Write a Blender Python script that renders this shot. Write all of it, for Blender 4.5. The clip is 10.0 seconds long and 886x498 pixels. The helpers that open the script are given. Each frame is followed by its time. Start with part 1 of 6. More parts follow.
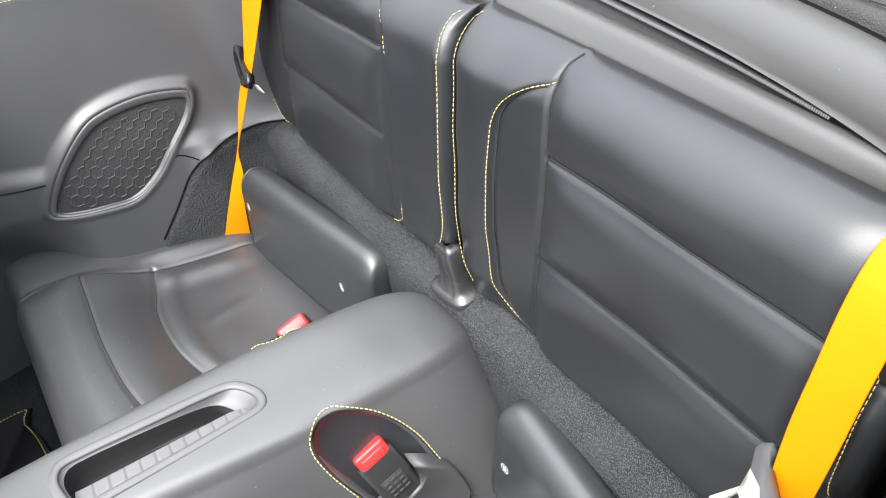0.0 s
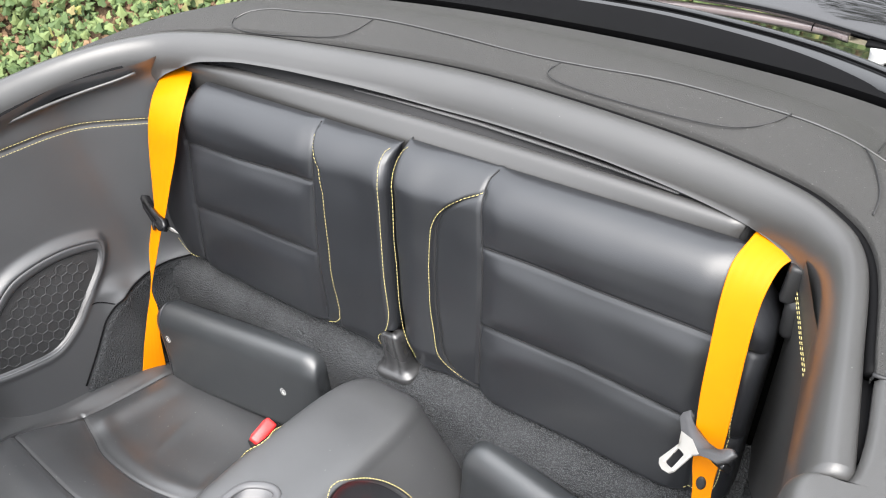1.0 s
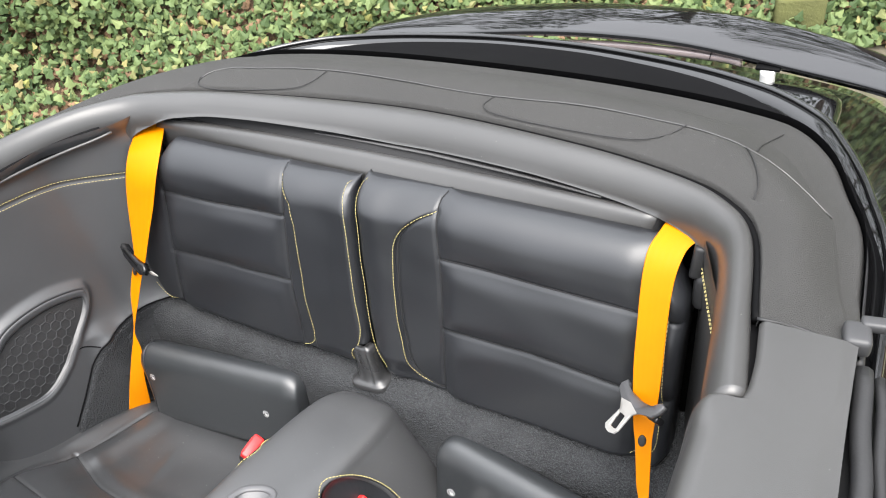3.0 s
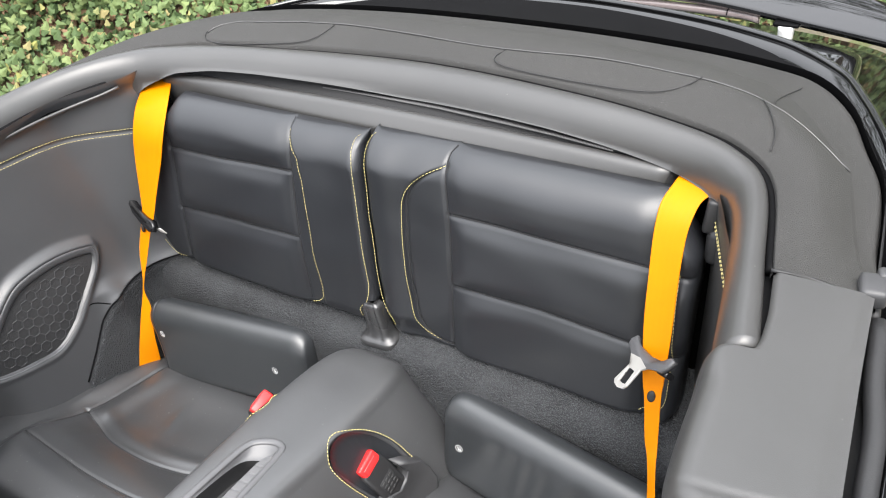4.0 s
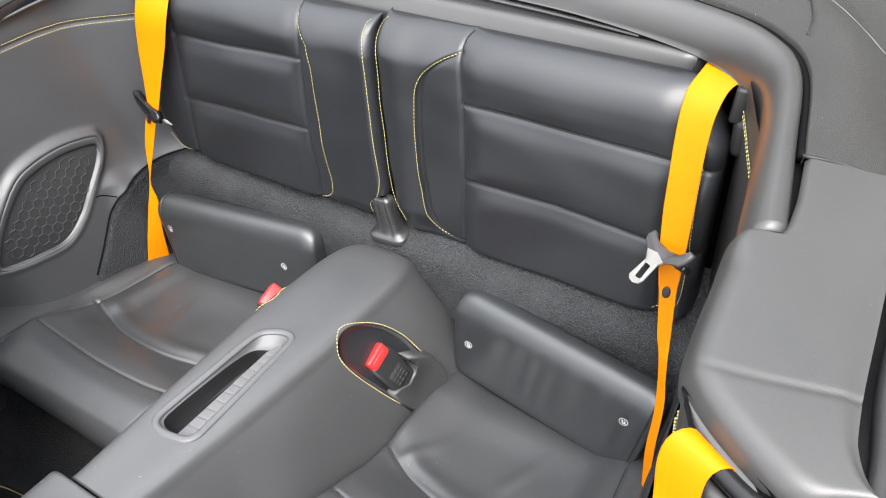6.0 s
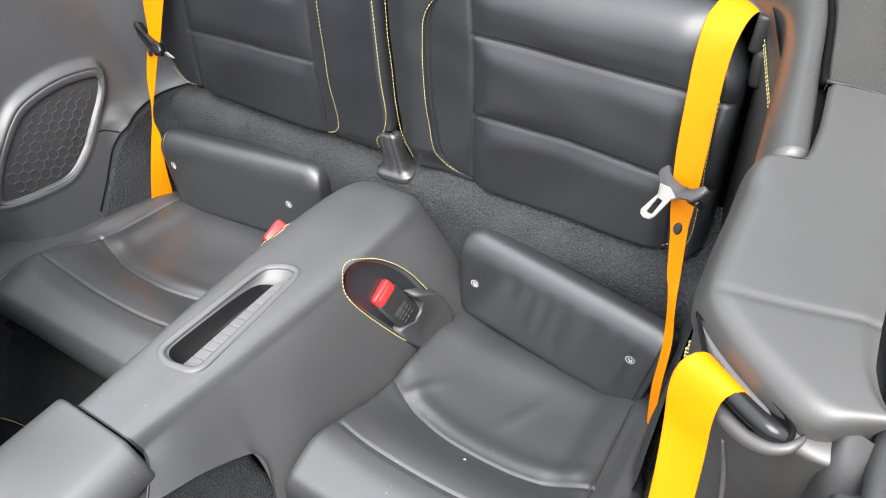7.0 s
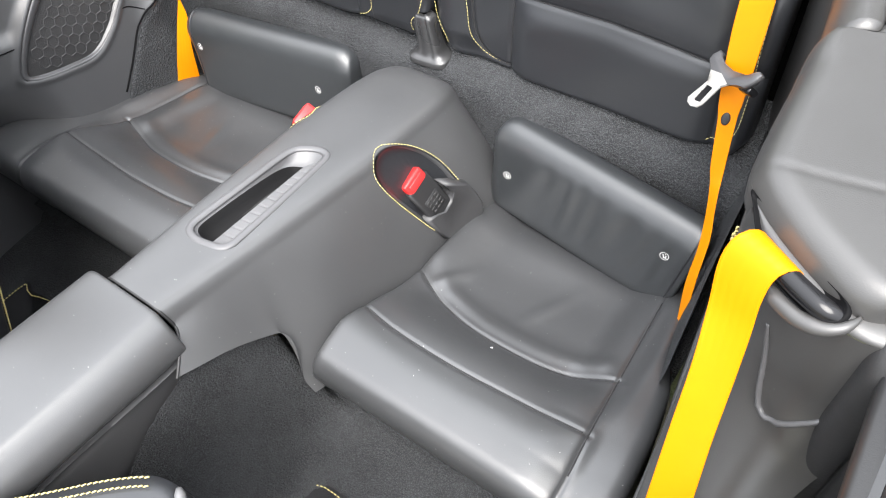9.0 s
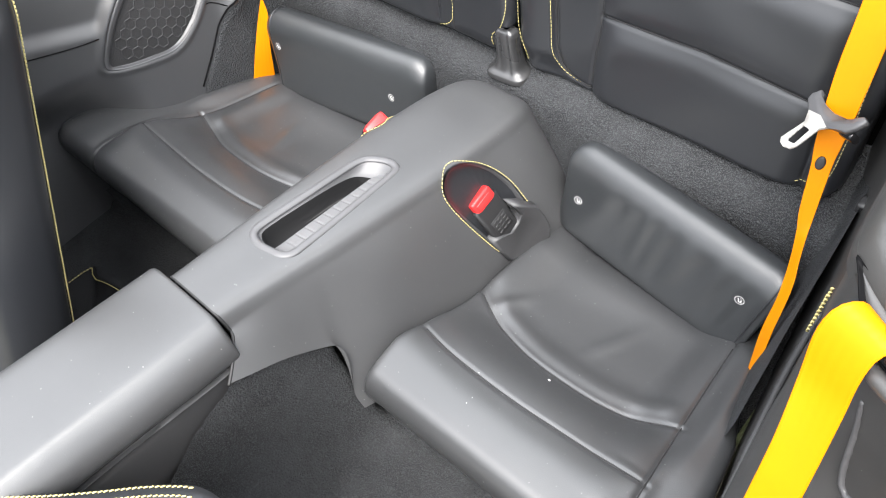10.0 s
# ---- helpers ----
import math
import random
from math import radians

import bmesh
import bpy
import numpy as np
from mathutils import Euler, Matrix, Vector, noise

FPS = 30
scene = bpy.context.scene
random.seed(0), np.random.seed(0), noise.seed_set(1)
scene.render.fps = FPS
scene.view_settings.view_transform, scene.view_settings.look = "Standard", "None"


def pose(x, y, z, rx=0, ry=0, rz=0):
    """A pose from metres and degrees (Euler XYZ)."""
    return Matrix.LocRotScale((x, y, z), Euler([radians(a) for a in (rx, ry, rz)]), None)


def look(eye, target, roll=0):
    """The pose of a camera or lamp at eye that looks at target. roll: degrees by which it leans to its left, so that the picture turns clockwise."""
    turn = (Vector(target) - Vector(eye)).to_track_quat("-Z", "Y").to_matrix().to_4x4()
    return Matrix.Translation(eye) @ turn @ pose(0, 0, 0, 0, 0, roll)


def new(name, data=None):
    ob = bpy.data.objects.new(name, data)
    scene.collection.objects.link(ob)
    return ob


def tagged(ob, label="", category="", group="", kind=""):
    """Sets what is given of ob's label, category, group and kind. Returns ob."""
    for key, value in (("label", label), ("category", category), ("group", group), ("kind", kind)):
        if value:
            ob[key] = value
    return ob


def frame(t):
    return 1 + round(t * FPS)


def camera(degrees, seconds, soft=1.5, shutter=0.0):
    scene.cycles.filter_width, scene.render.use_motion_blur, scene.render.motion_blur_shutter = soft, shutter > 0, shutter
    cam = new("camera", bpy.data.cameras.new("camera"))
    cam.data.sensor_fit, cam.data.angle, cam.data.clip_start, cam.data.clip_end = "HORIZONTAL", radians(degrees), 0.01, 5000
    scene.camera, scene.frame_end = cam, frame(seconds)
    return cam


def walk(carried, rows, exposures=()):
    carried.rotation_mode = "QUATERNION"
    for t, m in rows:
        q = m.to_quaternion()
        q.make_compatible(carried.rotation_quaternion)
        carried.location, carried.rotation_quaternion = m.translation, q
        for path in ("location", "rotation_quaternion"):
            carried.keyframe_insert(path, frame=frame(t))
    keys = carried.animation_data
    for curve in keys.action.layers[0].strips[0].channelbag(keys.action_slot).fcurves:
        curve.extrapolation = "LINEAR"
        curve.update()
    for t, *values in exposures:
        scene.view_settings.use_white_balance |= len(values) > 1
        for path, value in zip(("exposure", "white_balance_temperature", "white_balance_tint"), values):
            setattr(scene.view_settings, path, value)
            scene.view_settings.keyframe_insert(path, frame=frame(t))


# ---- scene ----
cam = camera(60.8, 10.0, soft=1.1)
PATH = [
    (0.0, 0.5939, -0.2627, 1.3217, 44.01, 10.65, 54.49),
    (0.5, 0.5831, -0.3509, 1.3882, 45.66, 8.15, 44.11),
    (1.0, 0.5830, -0.5087, 1.4964, 48.64, 6.52, 35.43),
    (1.5, 0.6052, -0.5790, 1.5430, 51.07, 6.41, 30.74),
    (2.0, 0.6355, -0.6065, 1.5596, 52.33, 6.94, 29.23),
    (3.5, 0.6568, -0.6319, 1.5404, 50.70, 7.85, 30.14),
    (4.0, 0.6565, -0.6332, 1.5285, 49.38, 7.87, 30.52),
    (4.5, 0.6556, -0.6329, 1.5184, 47.90, 7.87, 30.84),
    (5.0, 0.6533, -0.6352, 1.5058, 46.39, 7.83, 31.14),
    (6.5, 0.6470, -0.6473, 1.4723, 41.59, 7.45, 32.03),
    (7.0, 0.6460, -0.6539, 1.4565, 39.85, 7.38, 32.39),
    (7.5, 0.6452, -0.6583, 1.4454, 38.11, 7.36, 32.77),
    (8.0, 0.6451, -0.6604, 1.4372, 36.36, 7.43, 33.19),
    (8.5, 0.6442, -0.6678, 1.4273, 34.67, 7.51, 33.85),
    (9.0, 0.6366, -0.6738, 1.4205, 33.44, 7.53, 34.97),
    (9.5, 0.6274, -0.6775, 1.4080, 33.18, 7.73, 37.39),
    (10.0, 0.6044, -0.6525, 1.4126, 34.51, 8.40, 41.26),
]
walk(cam, [(t, pose(*r)) for t, *r in PATH], [(0.0, 1.3), (1.5, 0.94), (5.0, 0.92), (8.0, 1.2), (9.0, 1.26), (10.0, 1.27)])

# ---- light: bright overcast sky, soft high sun ----
world = bpy.data.worlds.new("world")
scene.world = world
world.use_nodes = True
wn = world.node_tree
sky = wn.nodes.new("ShaderNodeTexSky")
sky.sky_type, sky.sun_disc = "NISHITA", False
sky.sun_elevation, sky.sun_rotation = radians(64.5), radians(140.5)
sky.air_density, sky.dust_density, sky.ozone_density = 1.0, 4.0, 0.6
cloud = wn.nodes.new("ShaderNodeMix")
cloud.data_type = "RGBA"
cloud.inputs[0].default_value = 0.7
cloud.inputs[7].default_value = (10.9, 11.1, 11.4, 1)  # cloud layer
# an overcast sky is about three times brighter overhead than at the horizon
gen, sep, rise, veil = (wn.nodes.new(k) for k in ("ShaderNodeTexCoord", "ShaderNodeSeparateXYZ", "ShaderNodeMapRange", "ShaderNodeMix"))
veil.data_type, veil.blend_type = "RGBA", "MULTIPLY"
veil.inputs[0].default_value = 1.0
rise.inputs[3].default_value, rise.inputs[4].default_value = 0.42, 1.58
wn.links.new(gen.outputs["Generated"], sep.inputs[0])
wn.links.new(sep.outputs["Z"], rise.inputs[0])
wn.links.new(sky.outputs["Color"], cloud.inputs[6])
wn.links.new(cloud.outputs[2], veil.inputs[6])
wn.links.new(rise.outputs[0], veil.inputs[7])
wn.links.new(veil.outputs[2], wn.nodes["Background"].inputs["Color"])
wn.nodes["Background"].inputs["Strength"].default_value = 0.15
sun_data = bpy.data.lights.new("sun", "SUN")
sun_data.energy, sun_data.angle, sun_data.color = 2.4, radians(45), (1.0, 0.98, 0.95)
sun = new("sun", sun_data)
sun.matrix_world = look((1.4, -1.4, 5.2), (0, 0.3, 0.6))




# ---- materials ----
def material(name, base, rough=0.5, metal=0.0, var=0.25, var_scale=6.0, grain=0.0, grain_scale=900.0, grain_kind="noise", spec=0.5,
             fleck=None, fleck_scale=300.0, fleck_cut=0.78, rough_var=0.08, coat=0.0, wrinkle=0.0, wrinkle_scale=25.0, island=False):
    """A surface with broad and fine variation in colour, gloss and relief, at the object's own scale in metres."""
    m = bpy.data.materials.new(name)
    m.use_nodes = True
    nt = m.node_tree
    b = nt.nodes["Principled BSDF"]
    N, Lk = nt.nodes.new, nt.links.new
    tc = N("ShaderNodeTexCoord")
    n1 = N("ShaderNodeTexNoise")
    n1.inputs["Scale"].default_value, n1.inputs["Detail"].default_value = var_scale, 6.0
    Lk(tc.outputs["Object"], n1.inputs["Vector"])
    mix = N("ShaderNodeMix")
    mix.data_type = "RGBA"
    mix.inputs[6].default_value = (*[c * (1 - var) for c in base], 1)
    mix.inputs[7].default_value = (*[min(1.0, c * (1 + var)) for c in base], 1)
    Lk(n1.outputs["Fac"], mix.inputs[0])
    colour = mix.outputs[2]
    if island:
        g = N("ShaderNodeNewGeometry")
        ramp = N("ShaderNodeValToRGB")
        el = ramp.color_ramp.elements
        el[0].color, el[1].color = (0.045, 0.075, 0.028, 1), (0.3, 0.31, 0.1, 1)
        for p, c in ((0.25, (0.085, 0.13, 0.05, 1)), (0.6, (0.14, 0.195, 0.075, 1)), (0.88, (0.2, 0.25, 0.1, 1)), (0.96, (0.26, 0.22, 0.1, 1))):
            e = el.new(p)
            e.color = c
        Lk(g.outputs["Random Per Island"], ramp.inputs[0])
        mx = N("ShaderNodeMix")
        mx.data_type, mx.blend_type = "RGBA", "MULTIPLY"
        mx.inputs[0].default_value = 1.0
        n1b = N("ShaderNodeMapRange")
        n1b.inputs[3].default_value, n1b.inputs[4].default_value = 0.6, 1.4
        Lk(n1.outputs["Fac"], n1b.inputs[0])
        Lk(ramp.outputs[0], mx.inputs[6])
        Lk(n1b.outputs[0], mx.inputs[7])
        colour = mx.outputs[2]
    if fleck:
        nf = N("ShaderNodeTexNoise")
        nf.inputs["Scale"].default_value, nf.inputs["Detail"].default_value = fleck_scale, 1.0
        Lk(tc.outputs["Object"], nf.inputs["Vector"])
        cut = N("ShaderNodeMapRange")
        cut.inputs[1].default_value, cut.inputs[2].default_value = fleck_cut, fleck_cut + 0.04
        Lk(nf.outputs["Fac"], cut.inputs[0])
        m2 = N("ShaderNodeMix")
        m2.data_type = "RGBA"
        Lk(cut.outputs[0], m2.inputs[0])
        Lk(colour, m2.inputs[6])
        m2.inputs[7].default_value = (*fleck, 1)
        colour = m2.outputs[2]
    Lk(colour, b.inputs["Base Color"])
    rr = N("ShaderNodeMapRange")
    rr.inputs[3].default_value, rr.inputs[4].default_value = rough - rough_var, rough + rough_var
    Lk(n1.outputs["Fac"], rr.inputs[0])
    Lk(rr.outputs[0], b.inputs["Roughness"])
    b.inputs["Metallic"].default_value = metal
    b.inputs["Specular IOR Level"].default_value = spec
    b.inputs["Coat Weight"].default_value = coat
    normal = None
    if wrinkle:
        nw = N("ShaderNodeTexNoise")
        nw.inputs["Scale"].default_value, nw.inputs["Detail"].default_value = wrinkle_scale, 3.0
        Lk(tc.outputs["Object"], nw.inputs["Vector"])
        bw = N("ShaderNodeBump")
        bw.inputs["Strength"].default_value, bw.inputs["Distance"].default_value = 1.0, wrinkle
        Lk(nw.outputs["Fac"], bw.inputs["Height"])
        normal = bw.outputs["Normal"]
    if grain:
        if grain_kind == "cells":
            ng = N("ShaderNodeTexVoronoi")
            ng.inputs["Scale"].default_value = grain_scale
            out = ng.outputs["Distance"]
        elif grain_kind == "weave":
            ng = N("ShaderNodeTexWave")
            ng.inputs["Scale"].default_value = grain_scale
            out = ng.outputs["Fac"]
        else:
            ng = N("ShaderNodeTexNoise")
            ng.inputs["Scale"].default_value, ng.inputs["Detail"].default_value = grain_scale, 3.0
            out = ng.outputs["Fac"]
        Lk(tc.outputs["Object"], ng.inputs["Vector"])
        bp = N("ShaderNodeBump")
        bp.inputs["Strength"].default_value, bp.inputs["Distance"].default_value = 1.0, grain
        Lk(out, bp.inputs["Height"])
        if normal:
            Lk(normal, bp.inputs["Normal"])
        normal = bp.outputs["Normal"]
    if normal:
        Lk(normal, b.inputs["Normal"])
    return m


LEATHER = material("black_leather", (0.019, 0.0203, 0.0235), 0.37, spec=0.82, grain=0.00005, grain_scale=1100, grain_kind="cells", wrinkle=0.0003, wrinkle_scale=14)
# creased, dusty cushion leather; the sky's sheen is put into its paler base
LEATHER_USED_LIT = material("creased_leather_sky_sheen", (0.047, 0.048, 0.05), 0.36, spec=1.0, grain=0.00006, grain_scale=1000, grain_kind="cells", wrinkle=0.0006, wrinkle_scale=18,
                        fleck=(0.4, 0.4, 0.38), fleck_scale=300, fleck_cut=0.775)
VINYL = material("console_vinyl", (0.066, 0.067, 0.069), 0.36, spec=1.0, grain=0.00006, grain_scale=1100, grain_kind="cells", wrinkle=0.0006, wrinkle_scale=18,
                 fleck=(0.4, 0.4, 0.38), fleck_scale=280, fleck_cut=0.785)
PANEL = material("side_panel_leather", (0.056, 0.057, 0.06), 0.42, spec=0.9, grain=0.00005, grain_scale=1100, grain_kind="cells", wrinkle=0.0012, wrinkle_scale=5)
TRIM = material("soft_trim", (0.052, 0.051, 0.05), 0.37, spec=0.85, grain=0.0001, grain_scale=1000, wrinkle=0.0005, wrinkle_scale=12, fleck=(0.3, 0.3, 0.28), fleck_scale=260, fleck_cut=0.81)
PLASTIC = material("grained_plastic", (0.05, 0.05, 0.052), 0.4, grain=0.0001, grain_scale=1200)
FRAME = material("smooth_grey_plastic", (0.13, 0.13, 0.132), 0.34, grain=0.0001, grain_scale=1200, spec=0.8)
DARK = material("dark_plastic", (0.022, 0.022, 0.023), 0.42, grain=0.0001, grain_scale=900)
RUBBER = material("black_rubber", (0.025, 0.025, 0.026), 0.55, grain=0.0002, grain_scale=500, wrinkle=0.001, wrinkle_scale=30)
DECK = material("deck_vinyl", (0.037, 0.036, 0.0345), 0.72, grain=0.0016, grain_scale=750, fleck=(0.42, 0.42, 0.4), fleck_scale=820, fleck_cut=0.75, wrinkle=0.0008, wrinkle_scale=9)
CARPET = material("charcoal_carpet", (0.037, 0.0385, 0.0405), 0.95, var=0.85, var_scale=13, grain=0.006, grain_scale=330, fleck=(0.08, 0.083, 0.087), fleck_scale=740, fleck_cut=0.52, spec=0.15, wrinkle=0.004, wrinkle_scale=16)
MAT_CLOTH = material("floor_mat_pile", (0.035, 0.035, 0.037), 0.95, var=0.3, grain=0.002, grain_scale=700, spec=0.1)
BELT = material("yellow_webbing", (0.68, 0.213, 0.0006), 0.42, var=0.08, var_scale=30, grain=0.00006, grain_scale=1600, spec=0.14)
# bolster copy of the seat leather, base lifted for sky light on its face
BOLSTER = material("bolster_leather_sky_lit", (0.028, 0.0305, 0.033), 0.38, spec=1.0, grain=0.00006, grain_scale=1000, grain_kind="cells", wrinkle=0.0007, wrinkle_scale=22)
GLOSS = material("polished_black_plastic", (0.008, 0.008, 0.009), 0.16, var=0.1, rough_var=0.03)
LATCH = material("satin_latch_plastic", (0.033, 0.033, 0.034), 0.27, grain=0.0001, grain_scale=900, spec=0.8)
MOULD = material("light_grey_moulding", (0.1, 0.1, 0.104), 0.42, grain=0.0001, grain_scale=1000, spec=0.6)
MATGREY = material("grey_rubber_mat", (0.15, 0.15, 0.154), 0.45, grain=0.0001, grain_scale=900)
THREAD = material("yellow_thread", (0.68, 0.58, 0.24), 0.6, var=0.2, var_scale=60)
RED = material("red_plastic", (0.72, 0.03, 0.03), 0.3, var=0.1)
STEEL = material("nickel_steel", (0.72, 0.7, 0.66), 0.3, metal=0.6, var=0.1, var_scale=50)
SILVER = material("silver_paint", (0.9, 0.9, 0.88), 0.3, metal=0.0, var=0.05)
PAINT = material("black_car_paint", (0.006, 0.006, 0.0065), 0.06, var=0.1, coat=1.0, rough_var=0.02)
VOID = material("black_lining_cloth", (0.03, 0.03, 0.031), 0.85, var=0.2, spec=0.2, wrinkle=0.002, wrinkle_scale=30)
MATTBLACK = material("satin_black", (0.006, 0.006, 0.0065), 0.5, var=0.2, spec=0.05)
# pale base stands for the sky reflected in the decklid's edge
SKY_STRIP = material("decklid_edge_sky_reflection", (0.26, 0.215, 0.21), 0.12, var=0.15, coat=1.0, rough_var=0.02)
WHITE = material("white_print", (0.75, 0.75, 0.75), 0.5, var=0.05)
GREYPRINT = material("grey_print", (0.05, 0.05, 0.05), 0.5, var=0.05)
BARK = material("tree_bark", (0.09, 0.07, 0.05), 0.9, var=0.4, grain=0.01, grain_scale=30)
FOLIAGE = material("tree_leaves", (0.045, 0.07, 0.03), 0.6, var=0.4, var_scale=1.5)
MESHCLOTH = material("speaker_mesh", (0.03, 0.03, 0.031), 0.6, grain=0.0006, grain_scale=800, grain_kind="cells")
IVY = material("ivy_leaves", (0.06, 0.12, 0.04), 0.6, var=0.3, var_scale=1.5, island=True, spec=0.25)
LITTER = material("dry_leaves", (0.26, 0.16, 0.09), 0.8, var=0.5, var_scale=9)
SOIL = material("leafy_soil", (0.095, 0.062, 0.036), 0.95, var=0.6, var_scale=18, grain=0.02, grain_scale=40, fleck=(0.17, 0.12, 0.06), fleck_scale=30, fleck_cut=0.58)
GROUND = material("mossy_paving", (0.13, 0.115, 0.08), 0.9, var=0.5, var_scale=9, grain=0.01, grain_scale=60, fleck=(0.1, 0.11, 0.045), fleck_scale=7, fleck_cut=0.54)
STONE = material("mossy_concrete", (0.12, 0.125, 0.045), 0.9, var=0.4, var_scale=12, grain=0.004, grain_scale=90)


# ---- building helpers ----
MID = 0.01  # the car's centre line


def thing(name, label, category, group="", at=(0, 0, 0), kind=""):
    e = new(name)
    e.empty_display_size = 0.05
    e.location = at
    return tagged(e, label, category, group, kind)


def raw(name, verts, faces, mat, parent=None, label="", smooth=True):
    """One mesh object from vertices in world metres, under a thing or a part."""
    me = bpy.data.meshes.new(name)
    me.from_pydata([tuple(map(float, v)) for v in verts], [], faces)
    me.materials.append(mat)
    if smooth:
        me.polygons.foreach_set("use_smooth", [True] * len(me.polygons))
    me.update()
    ob = new(name, me)
    if parent is not None:
        ob.parent = parent
        ob.matrix_parent_inverse = Matrix.Translation(-parent.location) if parent.data is None else Matrix.Identity(4)
    return tagged(ob, label)


def part(name, bm, mat, parent=None, label="", smooth=True):
    bmesh.ops.recalc_face_normals(bm, faces=bm.faces[:])
    bm.verts.index_update()
    ob = raw(name, [v.co for v in bm.verts], [[v.index for v in f.verts] for f in bm.faces], mat, parent, label, smooth)
    bm.free()
    return ob


def quads(nu, nv, start=0, loop_u=False, loop_v=False, flip=False):
    f = []
    for i in range(nu if loop_u else nu - 1):
        for j in range(nv if loop_v else nv - 1):
            i2, j2 = (i + 1) % nu, (j + 1) % nv
            q = [start + i * nv + j, start + i2 * nv + j, start + i2 * nv + j2, start + i * nv + j2]
            f.append(q[::-1] if flip else q)
    return f


def sheet(name, P, mat, parent=None, label="", **kw):
    P = np.asarray(P)
    nu, nv = P.shape[:2]
    return raw(name, P.reshape(-1, 3), quads(nu, nv, **kw), mat, parent, label)


def slab(name, front, back, mat, parent=None, label=""):
    """A closed body between two grids of points."""
    front, back = np.asarray(front), np.asarray(back)
    nu, nv = front.shape[:2]
    n = nu * nv
    faces = quads(nu, nv) + quads(nu, nv, n, flip=True)
    ring = [i * nv for i in range(nu)] + [(nu - 1) * nv + j for j in range(1, nv)] + [i * nv + nv - 1 for i in range(nu - 2, -1, -1)] + [j for j in range(nv - 2, 0, -1)]
    for a, b in zip(ring, ring[1:] + ring[:1]):
        faces.append([b, a, a + n, b + n])
    return raw(name, np.concatenate([front.reshape(-1, 3), back.reshape(-1, 3)]), faces, mat, parent, label)


def curve(pts, n, closed=False):
    """n points, evenly spaced, on a smooth curve through pts."""
    p = np.array(pts, float)
    if closed:
        p = np.vstack([p[-1], p, p[0], p[1]])
    else:
        p = np.vstack([2 * p[0] - p[1], p, 2 * p[-1] - p[-2]])
    out = []
    for i in range(1, len(p) - 2):
        t = np.linspace(0, 1, 24, endpoint=False)[:, None]
        a, b, c, d = p[i - 1], p[i], p[i + 1], p[i + 2]
        out.append(0.5 * (2 * b + (c - a) * t + (2 * a - 5 * b + 4 * c - d) * t ** 2 + (3 * b - a - 3 * c + d) * t ** 3))
    q = np.vstack(out + [p[-2][None]])
    s = np.concatenate([[0], np.cumsum(np.linalg.norm(np.diff(q, axis=0), axis=1))])
    w = np.linspace(0, s[-1], n + 1)[:-1] if closed else np.linspace(0, s[-1], n)
    return np.stack([np.interp(w, s, q[:, k]) for k in range(q.shape[1])], 1)


def far_from(P, line, closed=False):
    """Distance of the points P (n x 2) from a polyline."""
    line = np.asarray(line, float)
    if closed:
        line = np.vstack([line, line[:1]])
    best = np.full(len(P), 9.0)
    for a, b in zip(line[:-1], line[1:]):
        d = b - a
        k = np.clip(((P - a) @ d) / max(d @ d, 1e-12), 0, 1)
        best = np.minimum(best, np.hypot(*(P - a - k[:, None] * d).T))
    return best


def inside(P, poly):
    """Signed distance from a closed outline, positive inside."""
    poly = np.asarray(poly, float)
    odd = np.zeros(len(P), bool)
    for a, b in zip(poly, np.roll(poly, -1, 0)):
        cross = (a[1] > P[:, 1]) != (b[1] > P[:, 1])
        with np.errstate(divide="ignore", invalid="ignore"):
            odd ^= cross & (P[:, 0] < (b[0] - a[0]) * (P[:, 1] - a[1]) / (b[1] - a[1]) + a[0])
    return np.where(odd, 1, -1) * far_from(P, poly, True)


def step(x, a, b):
    t = np.clip((x - a) / (b - a), 0, 1)
    return t * t * (3 - 2 * t)


def soft_interp(y, at, val, r=0.014):
    """Interpolation with its corners rounded off."""
    y = np.asarray(y, float)
    return sum(np.interp(y + d, at, val) for d in np.linspace(-r, r, 9)) / 9


def groove(d, depth, width):
    return depth * np.exp(-(d / width) ** 2)


def roll(d, r):
    """How far a rounded edge of radius r falls back at distance d from the edge."""
    k = np.clip(1 - d / r, 0, 1)
    return r * (1 - np.sqrt(np.maximum(0, 1 - k * k)))


def tube(name, pts, r, mat, parent=None, label="", sides=8, closed=False, flat=1.0, up=(0, 0, 1)):
    p = np.asarray(pts, float)
    t = np.roll(p, -1, 0) - np.roll(p, 1, 0) if closed else np.gradient(p, axis=0)
    t /= np.linalg.norm(t, axis=1)[:, None] + 1e-12
    a = np.cross(t, np.array(up, float))
    a /= np.linalg.norm(a, axis=1)[:, None] + 1e-12
    b = np.cross(a, t)
    ang = np.linspace(0, 2 * np.pi, sides, endpoint=False)
    rr = np.broadcast_to(np.asarray(r, float), (len(p),))
    P = p[:, None] + rr[:, None, None] * (a[:, None] * np.cos(ang)[None, :, None] + flat * b[:, None] * np.sin(ang)[None, :, None])
    n = len(p)
    f = quads(n, sides, loop_u=closed, loop_v=True)
    if not closed:
        f += [list(range(sides)), list(range((n - 1) * sides, n * sides))[::-1]]
    return raw(name, P.reshape(-1, 3), f, mat, parent, label)


